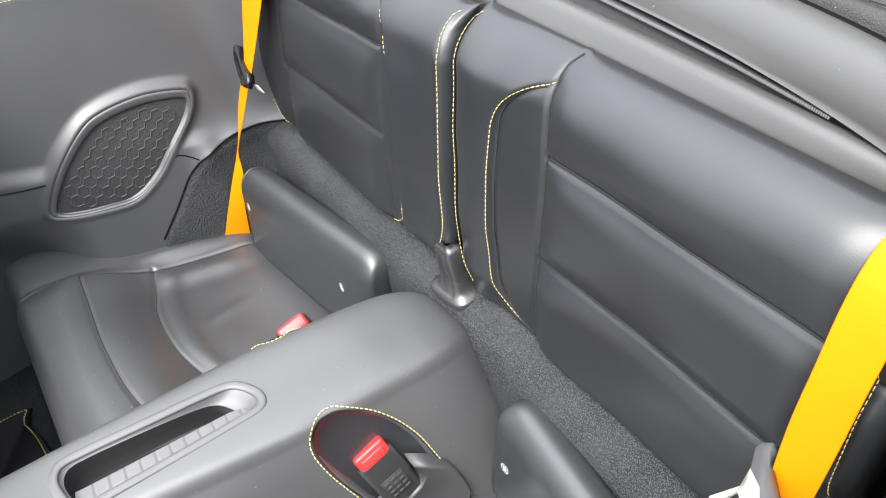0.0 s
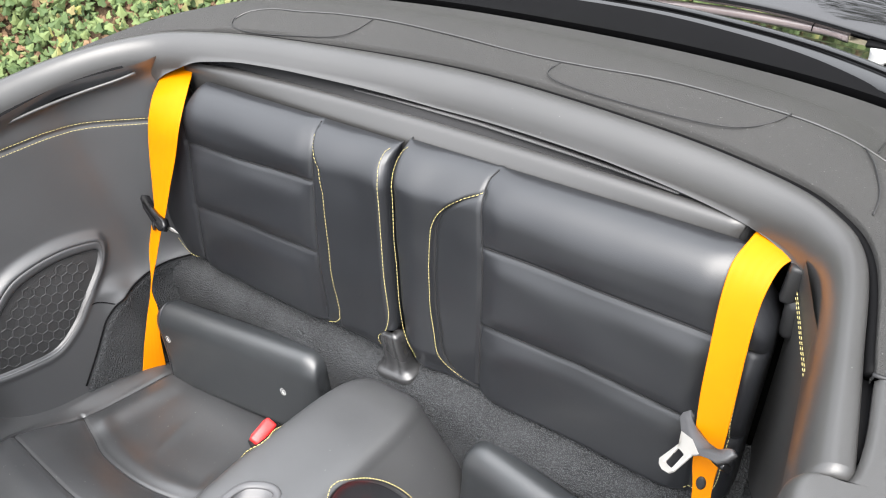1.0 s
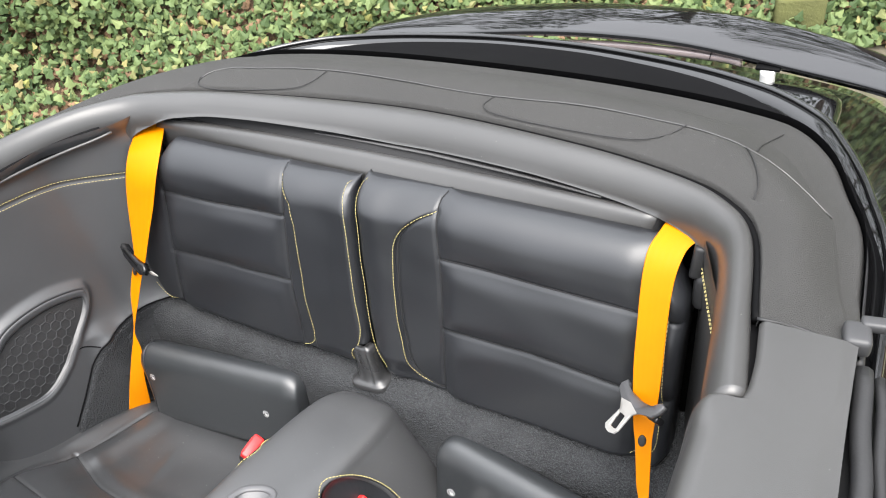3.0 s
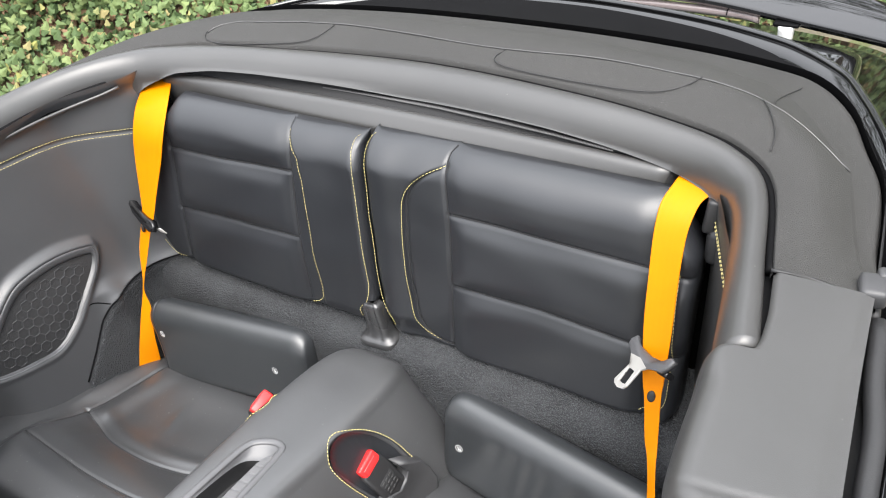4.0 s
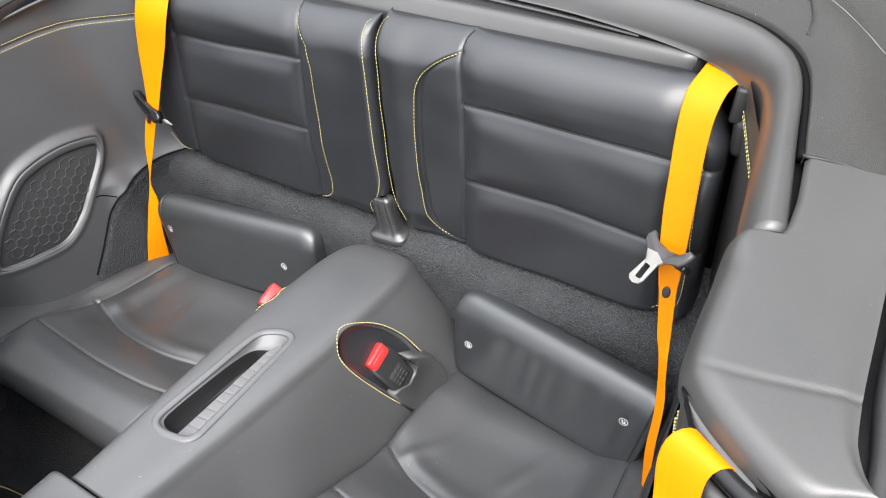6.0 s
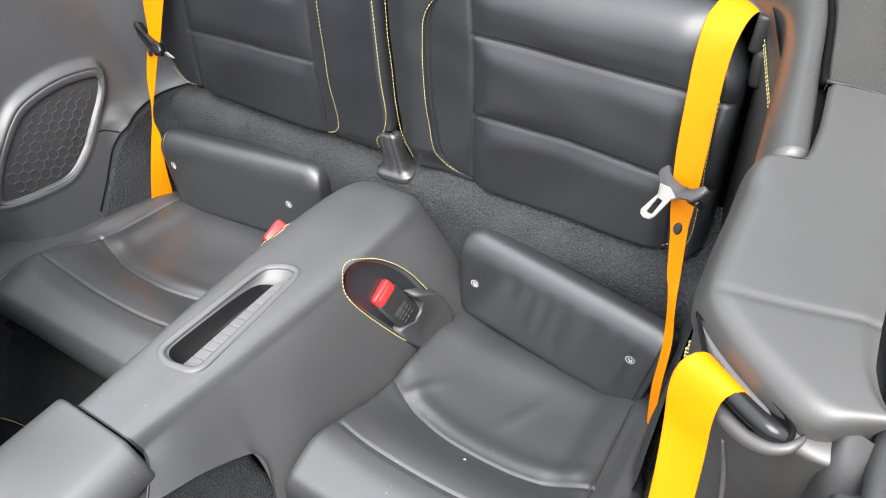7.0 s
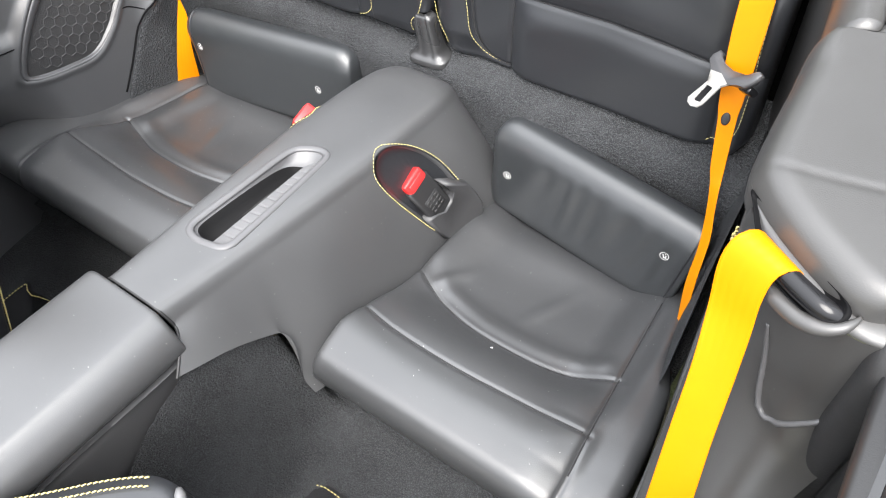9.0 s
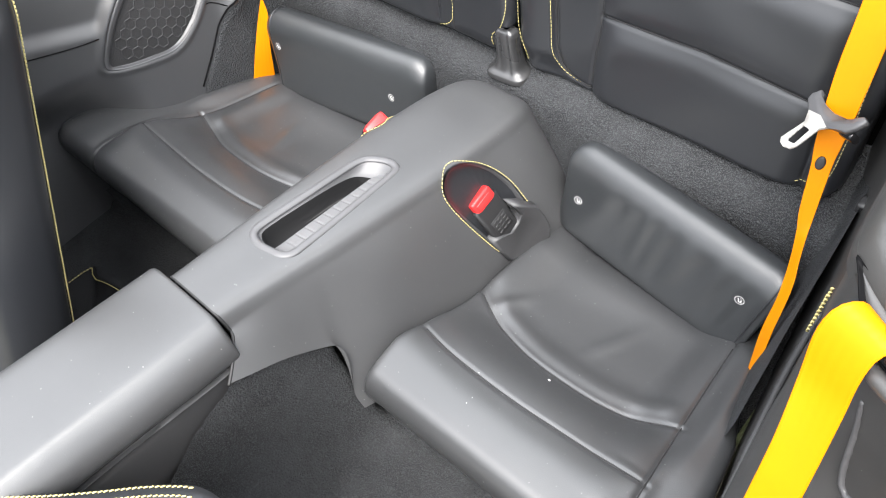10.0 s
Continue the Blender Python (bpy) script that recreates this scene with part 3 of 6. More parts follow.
def bodywork():
    t = thing("car_body", "glossy black rear bodywork of a sports convertible", "car", at=(0, 0.6, 0))
    ar = np.linspace(0, 1, 240)
    mid = np.sin(np.pi * ar) ** 2
    rows = []
    for w, z in ((0.0, 0.93), (0.02, 0.905), (0.2, 0.893), (0.5, 0.887), (0.8, 0.89), (0.95, 0.9), (1.0, 0.908)):
        q = REAR * (1 - w) + LIP * w
        rows.append(np.column_stack([q, np.full(240, z) - 0.01 * w * mid]))
    sheet("gutter", np.stack(rows), MATTBLACK, t, "satin black drip channel around the roof cover")
    edge = np.column_stack([LIP, np.full(240, 0.908) - 0.01 * mid])
    tube("gutter_edge", edge, 0.006, PAINT, t, "glossy black raised edge", sides=8)
    rows = []
    for d, z in ((0.0, 0.905), (-0.012, 0.9), (-0.03, 0.885)):
        q = offset(LIP, d)
        rows.append(np.column_stack([q, np.full(240, z) - 0.01 * mid]))
    # shoulders fall away to the flanks and the tail
    tail = np.array([(0.86, -0.3), (0.87, 0.2), (0.84, 0.6), (0.76, 0.95), (0.64, 1.15), (0.5, 1.22), (0.3, 1.26), (0.1, 1.28)])
    tail = curve(list(across(tail)) + list(tail[::-1]), 240)
    start = offset(LIP, -0.03)
    for w in np.linspace(0.06, 1, 16):
        q = start * (1 - w) + tail * w
        rear = step(mid, 0.1, 0.5)
        sag = 0.885 - 0.01 * mid - (rear * (0.17 * step(np.array(w), 0, 0.28) + 0.08 * w) + (1 - rear) * 0.2 * w ** 1.1)
        rows.append(np.column_stack([q, sag]))
    last = rows[-1]
    for dz in (0.05, 0.15, 0.3):
        r = last.copy()
        r[:, :2] += (r[:, :2] - [MID, 0.2]) * 0.01 * (1 if dz < 0.1 else -2)
        r[:, 2] -= dz
        rows.append(r)
    sheet("body_panel", np.stack(rows), PAINT, t)
    # decklid's top edge, its sky reflection painted as a pale strip
    bar = curve([(-0.42, 0.93, 0.728), (-0.25, 0.965, 0.747), (-0.1, 0.985, 0.758), (0.085, 0.99, 0.77), (0.31, 0.975, 0.773), (0.37, 0.965, 0.77)], 60)
    up = bar + [0, 0.008, 0.012]
    slab("decklid_edge_strip", np.stack([bar, up], 1), np.stack([bar + [0, 0.03, -0.02], up + [0, 0.03, -0.01]], 1), SKY_STRIP, t, "slim decklid edge across the tail, coloured pale for its sky reflection")
    for xj in (-0.1, 0.305):
        k = int(np.argmin(np.abs(bar[:, 0] - xj)))
        tube("strip_joint", np.stack([bar[k] + [0, -0.001, 0], up[k] + [0, -0.001, 0]]), 0.0011, MATTBLACK, t, sides=5)
    # rear corner: upright glossy end of the tail
    prof = curve([(0.47, 0.955), (0.52, 0.95), (0.56, 0.935), (0.582, 0.915), (0.588, 0.885), (0.588, 0.82)], 24)
    rows = [np.column_stack([MID + (prof[:, 0] - MID) * k, prof[:, 1] + dy, np.full(24, h)]) for h, k, dy in ((0.62, 0.99, -0.02), (0.66, 1.0, 0.0), (0.72, 1.0, 0.0), (0.745, 0.996, -0.003), (0.757, 0.98, -0.012), (0.762, 0.94, -0.04), (0.762, 0.86, -0.08))]
    sheet("tail_corner", np.stack(rows), PAINT, t, "glossy black rear corner")
    # flanks below the sills
    for sgn in (1, -1):
        y = np.linspace(-1.6, -0.05 if sgn > 0 else -0.35, 30)
        rows = []
        for x, z in ((0.72, 0.945), (0.735, 0.95), (0.76, 0.935), (0.83, 0.84), (0.88, 0.68), (0.89, 0.45), (0.86, 0.22)):
            rows.append(np.column_stack([MID + sgn * (x - MID) + 0 * y, y, np.full(30, z)]))
        sheet("flank", np.stack(rows), PAINT, t)


bodywork()


def wing():
    t = thing("rear_wing", "glossy black raised rear wing on silver posts", "spoiler", at=(0.01, 0.9, 0.75))
    x = np.linspace(-0.582, 0.702, 80)
    q = np.abs(x - 0.06) / 0.66
    lead = 0.985 - 0.11 * q ** 2.2 - 0.03 * q ** 8
    chord = 0.145 - 0.05 * q ** 3
    z0 = soft_interp(x, [-0.6, -0.55, -0.342, -0.024, 0.244, 0.405, 0.542, 0.7], [0.774, 0.777, 0.786, 0.805, 0.806, 0.79, 0.782, 0.788], 0.1)
    z1 = soft_interp(x, [-0.6, -0.52, -0.403, -0.171, 0.041, 0.332, 0.458, 0.574, 0.7], [0.786, 0.792, 0.801, 0.813, 0.825, 0.828, 0.817, 0.814, 0.802], 0.1)
    top, low = [], []
    for k in np.concatenate([np.linspace(0, 0.94, 18), [0.97, 0.99, 1.0]]):
        y = lead + chord * k
        z = z0 + (z1 - z0) * k + 0.009 * np.sin(np.pi * k) - 0.006 * step(np.array(k), 0.93, 1.0)
        th = 0.012 * np.sin(np.pi * np.clip(k, 0.1, 0.985)) ** 0.6 + 0.008
        top.append(np.column_stack([x, y, z]))
        low.append(np.column_stack([x, y + 0.004, z - th]))
    slab("wing_blade", np.stack(top), np.stack(low), PAINT, t)
    for xp, yp, zp in ((0.43, 0.962, 0.775), (-0.305, 1.0, 0.775)):
        p = curve([(xp, yp, 0.69), (xp, yp - 0.003, 0.74), (xp, yp - 0.006, zp)], 8)
        post = tube("post", p, [0.018, 0.016, 0.0155, 0.0155, 0.0155, 0.0155, 0.016, 0.018], SILVER, t, "brushed silver post", sides=16)
        bm = rounded_box((0.05, 0.03, 0.008), 0.003, 2, pose(xp, yp - 0.002, zp + 0.002, 5))
        part("mount", bm, MATTBLACK, post)


wing()

# ---- near-side pillar cap, its belt slot, seals ----
CAP_IN = curve([(0.596, -0.0255), (0.604, -0.09), (0.6, -0.132), (0.569, -0.142), (0.568, -0.2), (0.57, -0.255), (0.574, -0.29), (0.584, -0.308), (0.604, -0.326), (0.625, -0.341), (0.648, -0.355), (0.664, -0.363), (0.68, -0.365), (0.695, -0.359), (0.712, -0.348)], 120)
CAP_OUT = curve([(0.686, -0.0255), (0.688, -0.09), (0.69, -0.14), (0.693, -0.2), (0.696, -0.26), (0.7, -0.3), (0.703, -0.312), (0.707, -0.322), (0.711, -0.329), (0.715, -0.334), (0.719, -0.337), (0.723, -0.339), (0.728, -0.34)], 120)


def pillar():
    t = thing("pillar_cap", "smooth dark grey moulded pillar cap with a belt slot", "trim", at=(0.64, -0.2, 0.9))
    v = np.linspace(0, 1, 26)
    XY = CAP_IN[:, None] * (1 - v)[None, :, None] + CAP_OUT[:, None] * v[None, :, None]
    d = np.linalg.norm(CAP_IN - CAP_OUT, axis=1)[:, None] * v[None]
    soft = np.interp(np.arange(120), [0, 30, 36, 46, 119], [0.006, 0.006, 0.008, 0.022, 0.024])[:, None]
    z = 0.984 - roll(d, soft) - 0.004 * step(v, 0.85, 1)[None]
    z = z - groove(far_from(XY.reshape(-1, 2), curve([(0.56, -0.29), (0.6, -0.288), (0.63, -0.284), (0.666, -0.277), (0.71, -0.268)], 20)), 0.0016, 0.0022).reshape(z.shape)
    top = np.concatenate([XY, z[..., None]], 2)
    # inner wall: drops from the cap's edge down into the cabin
    wall = []
    deep = np.interp(np.arange(120), [0, 30, 36, 119], [0.3, 0.3, 0.03, 0.014])
    tuck = np.interp(np.arange(120), [0, 30, 36, 119], [1.0, 1.0, 0.15, 0.0])[:, None]
    for dz, push in ((0.0, 0.0), (0.012, 0.001), (0.03, -0.002), (0.07, -0.012), (0.12, -0.02), (0.2, -0.024), (0.32, -0.02), (0.46, -0.015)):
        q = CAP_IN + (offset(CAP_IN, push) - CAP_IN) * tuck
        wall.append(np.column_stack([q, z[:, 0] - dz * deep / 0.46 * (1 if dz > 0.02 else 1.5)]))
    sheet("cap_top", top, TRIM, t)
    part("underlay", rounded_box((0.12, 0.26, 0.02), 0.004, 1, pose(0.632, -0.14, 0.935)), DARK, t, "dark filler below the cap")
    part("corner_filler", rounded_box((0.05, 0.12, 0.04), 0.004, 1, pose(0.592, -0.04, 0.948)), MATTBLACK, t, "dark filler in the panel corner")
    W = np.stack(wall, 1)
    sheet("cap_side", W, TRIM, t)
    # side trim and pillar face: one moulding from beside the cushion up to the cap, with a raised crease
    high = curve([(0.506, 0.12), (0.53, 0.06), (0.552, 0.0), (0.572, -0.1), (0.576, -0.18), (0.574, -0.25), (0.578, -0.295), (0.592, -0.323), (0.624, -0.35), (0.655, -0.368), (0.674, -0.376), (0.693, -0.376), (0.712, -0.368), (0.73, -0.358)], 150)
    low = curve([(0.5, 0.12), (0.515, 0.06), (0.528, 0.0), (0.54, -0.1), (0.55, -0.18), (0.56, -0.25), (0.571, -0.31), (0.581, -0.37), (0.588, -0.44), (0.592, -0.52), (0.596, -0.6), (0.6, -0.68)], 150)
    zz = np.linspace(0.953, 0.36, 130)
    P = np.zeros((150, 130, 3))
    for j, h in enumerate(zz):
        w = float(step(np.array(h), 0.5, 0.86))
        P[:, j, :2] = high * w + low * (1 - w)
        P[:, j, 2] = h
    P[..., 1] += 0.004 * step(0.82 - 0.5 * (P[..., 0] - 0.66) - P[..., 2], 0, 0.03) * step(P[..., 0], 0.62, 0.66)
    sheet("pillar_face", P, TRIM, t, "dark grey pillar moulding")
    cr = curve([(0.6285, 0.885), (0.636, 0.853), (0.6445, 0.815), (0.652, 0.802), (0.664, 0.806), (0.6935, 0.833)], 40)
    flat = P.reshape(-1, 3)
    ridge = []
    for q in cr:
        d = np.hypot(flat[:, 0] - q[0], flat[:, 2] - q[1]) + 10 * (flat[:, 1] > -0.3)
        ridge.append((q[0], float(flat[np.argsort(d)[:6], 1].mean()) - 0.0005, q[1]))
    tube("raised_crease", np.array(ridge), 0.0028 * np.sin(np.linspace(0.35, 2.2, 40)) ** 0.5, MOULD, t, "raised crease", sides=8, up=(0, 1, 0))

    for dx in (0.0, 0.007):
        c = curve([(0.5 - dx, 0.112, 0.91), (0.513 - dx, 0.07, 0.905), (0.53 - dx, 0.035, 0.9), (0.543 - dx, 0.0, 0.895), (0.552 - dx, -0.03, 0.885)], 30)
        c[:, 0] = np.interp(c[:, 1], high[::-1, 1], high[::-1, 0]) - 0.002
        c[:, 2] += dx
        stitches("side_stitching", c, (-1, -0.3, 0), THREAD, t, "double yellow side seam", r=0.0005)
    for dy in (0.0, 0.008):
        c = curve([(0.572, -0.262 - dy, 0.86), (0.5705, -0.252 - dy, 0.81), (0.569, -0.246 - dy, 0.77)], 12)
        stitches("seam_stitching", c, (-1, -0.1, 0), THREAD, t, "short double yellow seam", pitch=0.009, length=0.007, r=0.0012)
    # shoulder between the cap's edge and the moulding; a black patch on it paints the belt slot's inner shade
    i0, j0 = 64, int(np.argmin(((high - [0.578, -0.295]) ** 2).sum(1)))
    A = curve([tuple(p) for p in np.column_stack([CAP_IN, z[:, 0] - 0.001])[i0::5]], 60)
    B = curve([tuple(p) for p in np.column_stack([P[:, 0, :2], np.full(150, 0.953)])[j0::6]], 60)
    k = np.linspace(0, 1, 14)[None, :, None]
    k = np.sin(k * np.pi / 2)
    Sh = A[:, None] * (1 - k) + B[:, None] * k
    Sh[..., 2] = A[:, None, 2] + (B[:, None, 2] - A[:, None, 2]) * (1 - np.cos(np.linspace(0, 1, 14) * np.pi / 2))[None]
    sheet("shoulder", Sh, TRIM, t, "rounded shoulder around the belt slot")
    mid, ca = np.array([0.637, -0.355, 0.959]), np.array([0.845, -0.52, 0.07])
    cb = np.array([-0.4, -0.72, -0.45])
    cb -= ca * (cb @ ca) / (ca @ ca)
    cb /= np.linalg.norm(cb)
    cn = np.cross(ca, cb)
    cn *= np.sign(cn[2])
    at = lambda a, b, h: mid + ca * a + cb * b + cn * h
    mouth = curve([(-0.0755, -0.0163), (-0.045, -0.0128), (-0.02, -0.0108), (0.01, -0.0104), (0.0255, -0.0102), (0.034, -0.0075), (0.0365, 0.0), (0.0335, 0.008), (0.022, 0.0135), (0.0, 0.015), (-0.02, 0.0125), (-0.045, 0.003), (-0.065, -0.009)], 72, True)
    hub = np.array([-0.008, 0.0])
    ring = lambda k, h: np.array([at(*(hub + (q - hub) * k), h) for q in mouth])
    sheet("slot_mouth_shade", np.stack([ring(1.04, 0.0), ring(1.0, 0.0032), ring(0.96, 0.0028), ring(0.85, -0.001), ring(0.5, -0.003), ring(0.02, -0.003)]), MATTBLACK, t, "black patch standing for the shade inside the slot's mouth", loop_v=True)
    lip = curve([at(-0.02, 0.0195, -0.008), at(-0.005, 0.021, -0.004), at(0.01, 0.0205, -0.001), at(0.022, 0.018, 0.0), at(0.033, 0.012, 0.0), at(0.0392, 0.004, -0.001), at(0.0405, -0.004, -0.003), at(0.0395, -0.01, -0.006)], 50)
    tube("slot_lip", lip, np.interp(np.arange(50), [0, 10, 30, 42, 49], [0.005, 0.0065, 0.0062, 0.004, 0.0015]), TRIM, t, "rounded lip of the slot", sides=14, up=tuple(cn))
    bar = curve([at(-0.04, 0.004, -0.006), at(-0.02, 0.006, 0.003), at(0.008, 0.0055, 0.0045), at(0.024, 0.0035, 0.003), at(0.0325, 0.0, -0.005)], 30)
    tube("slot_bar", bar, 0.0078, GLOSS, t, "polished black bar", sides=18, up=tuple(cn))
    rib = curve([(0.5675, -0.21, 0.74), (0.5685, -0.25, 0.68), (0.574, -0.3, 0.62), (0.582, -0.36, 0.575), (0.588, -0.44, 0.55), (0.594, -0.56, 0.54)], 40)
    tube("trim_rib", rib, 0.0035, PLASTIC, t, "raised rib along the moulding", sides=8)


pillar()


def window_seals():
    t = thing("window_seal", "black rubber window seals along the near sill", "seal", at=(0.72, -0.4, 0.9))
    for dx, r, dz in ((0.004, 0.009, -0.014), (0.021, 0.006, -0.02), (0.036, 0.008, -0.012)):
        p = curve([(0.69 + dx, -0.035, 0.972 + dz), (0.7 + dx, -0.12, 0.974 + dz), (0.71 + dx, -0.24, 0.975 + dz), (0.724 + dx, -0.4, 0.972 + dz), (0.738 + dx, -0.6, 0.96 + dz), (0.75 + dx, -0.95, 0.95 + dz)], 50)
        p[:, 0] += 0.0015 * np.sin(np.arange(50) * 0.9 + dx * 300)
        tube("seal_lip", p, r, RUBBER, t, sides=10)
    part("seal_bed", rounded_box((0.05, 0.95, 0.02), 0.004, 1, pose(0.735, -0.5, 0.935, 0, 0, 3.5)), DARK, t)
    k = thing("sill_bracket", "small grey plastic end bracket of the window seal", "bracket", at=(0.69, 0, 0.97))
    part("bracket_body", rounded_box((0.026, 0.034, 0.022), 0.006, 3, pose(0.683, -0.008, 0.974, 0, 0, 8)), PLASTIC, k)
    part("bracket_arm", rounded_box((0.05, 0.016, 0.012), 0.004, 3, pose(0.708, 0.012, 0.981, 0, 0, 10)), PLASTIC, k)


window_seals()



def sill_trim(far=False):
    t = thing("sill_trim", "dark grey lower sill trim beside the rear cushion", "trim", at=(0.6 if not far else -0.58, -0.7, 0.3))
    y = np.linspace(-0.56, -1.3, 50)
    sec = curve([(0.6, 0.28), (0.592, 0.42), (0.586, 0.52), (0.585, 0.56), (0.59, 0.574), (0.604, 0.58), (0.64, 0.575), (0.70, 0.55), (0.705, 0.48)], 40)
    P = np.zeros((50, 40, 3))
    drop = 0.28 * step(-y, 0.5, 0.9)
    P[..., 0] = sec[None, :, 0]
    P[..., 1] = y[:, None]
    P[..., 2] = np.maximum(0.26, sec[None, :, 1] - drop[:, None] * step(sec[:, 1], 0.28, 0.55)[None])
    sheet("trim_cover", P if not far else across(P), PLASTIC, t)


sill_trim()


def door_jamb():
    """The door opening behind the pillar: seal and dark jamb."""
    t = thing("door_jamb", "dark grey door opening with a thick rubber seal", "door opening", at=(0.74, -0.5, 0.3))
    sec = curve([(0.688, -0.362), (0.691, -0.378), (0.698, -0.388), (0.709, -0.391), (0.719, -0.389), (0.7225, -0.384), (0.726, -0.389), (0.737, -0.392), (0.746, -0.39), (0.75, -0.384), (0.755, -0.389), (0.768, -0.388), (0.785, -0.37)], 70)
    hz = np.concatenate([np.linspace(0.974, 0.93, 14), np.linspace(0.925, 0.4, 50)])
    P = np.zeros((64, 70, 3))
    for i, h in enumerate(hz):
        k = math.sqrt(max(0.0, 1 - ((h - 0.93) / 0.0445) ** 2)) if h > 0.93 else 1.0
        P[i, :, 0] = 0.693 + (sec[:, 0] - 0.693) * (0.5 + 0.5 * k) + 0.012 * (1 - k) - 0.05 * max(0.0, 0.8 - h) ** 2
        P[i, :, 1] = -0.345 + (sec[:, 1] + 0.345) * k - 0.12 * max(0.0, 0.86 - h) * step(np.array(h), 0.4, 0.86)
        P[i, :, 2] = h - 0.035 * (P[i, :, 0] - 0.69) / 0.09
    sheet("door_seal", P, RUBBER, t, "thick ribbed black rubber door seal")
    p = curve([(0.765, -0.4, 0.93), (0.762, -0.42, 0.8), (0.752, -0.45, 0.6), (0.74, -0.5, 0.4), (0.72, -0.6, 0.31), (0.70, -1.3, 0.29)], 60)
    tube("seal_tube", p, 0.011, RUBBER, t, "round black rubber door seal", sides=12, up=(0, 1, 0.2))
    part("sill", rounded_box((0.2, 0.9, 0.12), 0.03, 3, pose(0.78, -0.98, 0.26)), PLASTIC, t)


door_jamb()


# ---- cabin lining: side panels, rear shelf, carpets ----
PANEL_FOOT = lambda y: np.interp(y, [-0.28, -0.255, -0.209, -0.167, -0.137, -0.106, -0.064, -0.017, 0.03, 0.08], [0.44, 0.503, 0.54, 0.578, 0.599, 0.607, 0.611, 0.608, 0.603, 0.6])


def left_x(y, z):
    """The far side panel's surface; it swings inwards towards the backrest."""
    x = -0.572 - 0.2 * (z - 0.709) + 0.075 * step(y, -0.04, 0.12) + 0.02 * step(z, 0.93, 0.97)
    # crease of the waist line
    x = x - 0.05 * step(-0.3 - y, 0, 0.25)
    x = x + 0.01 * step(0.70 - 0.24 * (y + 0.4) - z, -0.015, 0.015) * step(-0.08 - y, 0, 0.05)
    # the foot of the lining sweeps out over the carpet's edge
    x = x + 0.018 * np.exp(-np.abs(z - PANEL_FOOT(y)) / np.where(z > PANEL_FOOT(y), 0.024, 0.03)) * step(y, -0.17, -0.11) * (1 - step(y, 0.03, 0.09))
    # the panel stands back beside the cushion's front
    return x - 0.05 * step(-y, 0.34, 0.45) * (1 - step(z, 0.54, 0.64))


def speaker_x(y, z):
    """The flat seat of the loudspeaker in the far side panel."""
    return -0.564 - 0.2 * (z - 0.709) - 0.05 * step(-0.3 - y, 0, 0.25)


SPEAKER = curve([(-0.375, 0.636), (-0.33, 0.688), (-0.272, 0.727), (-0.229, 0.738), (-0.166, 0.734), (-0.11, 0.716), (-0.098, 0.703), (-0.118, 0.672), (-0.172, 0.632), (-0.206, 0.608), (-0.256, 0.59), (-0.308, 0.6), (-0.368, 0.618)], 90, True)


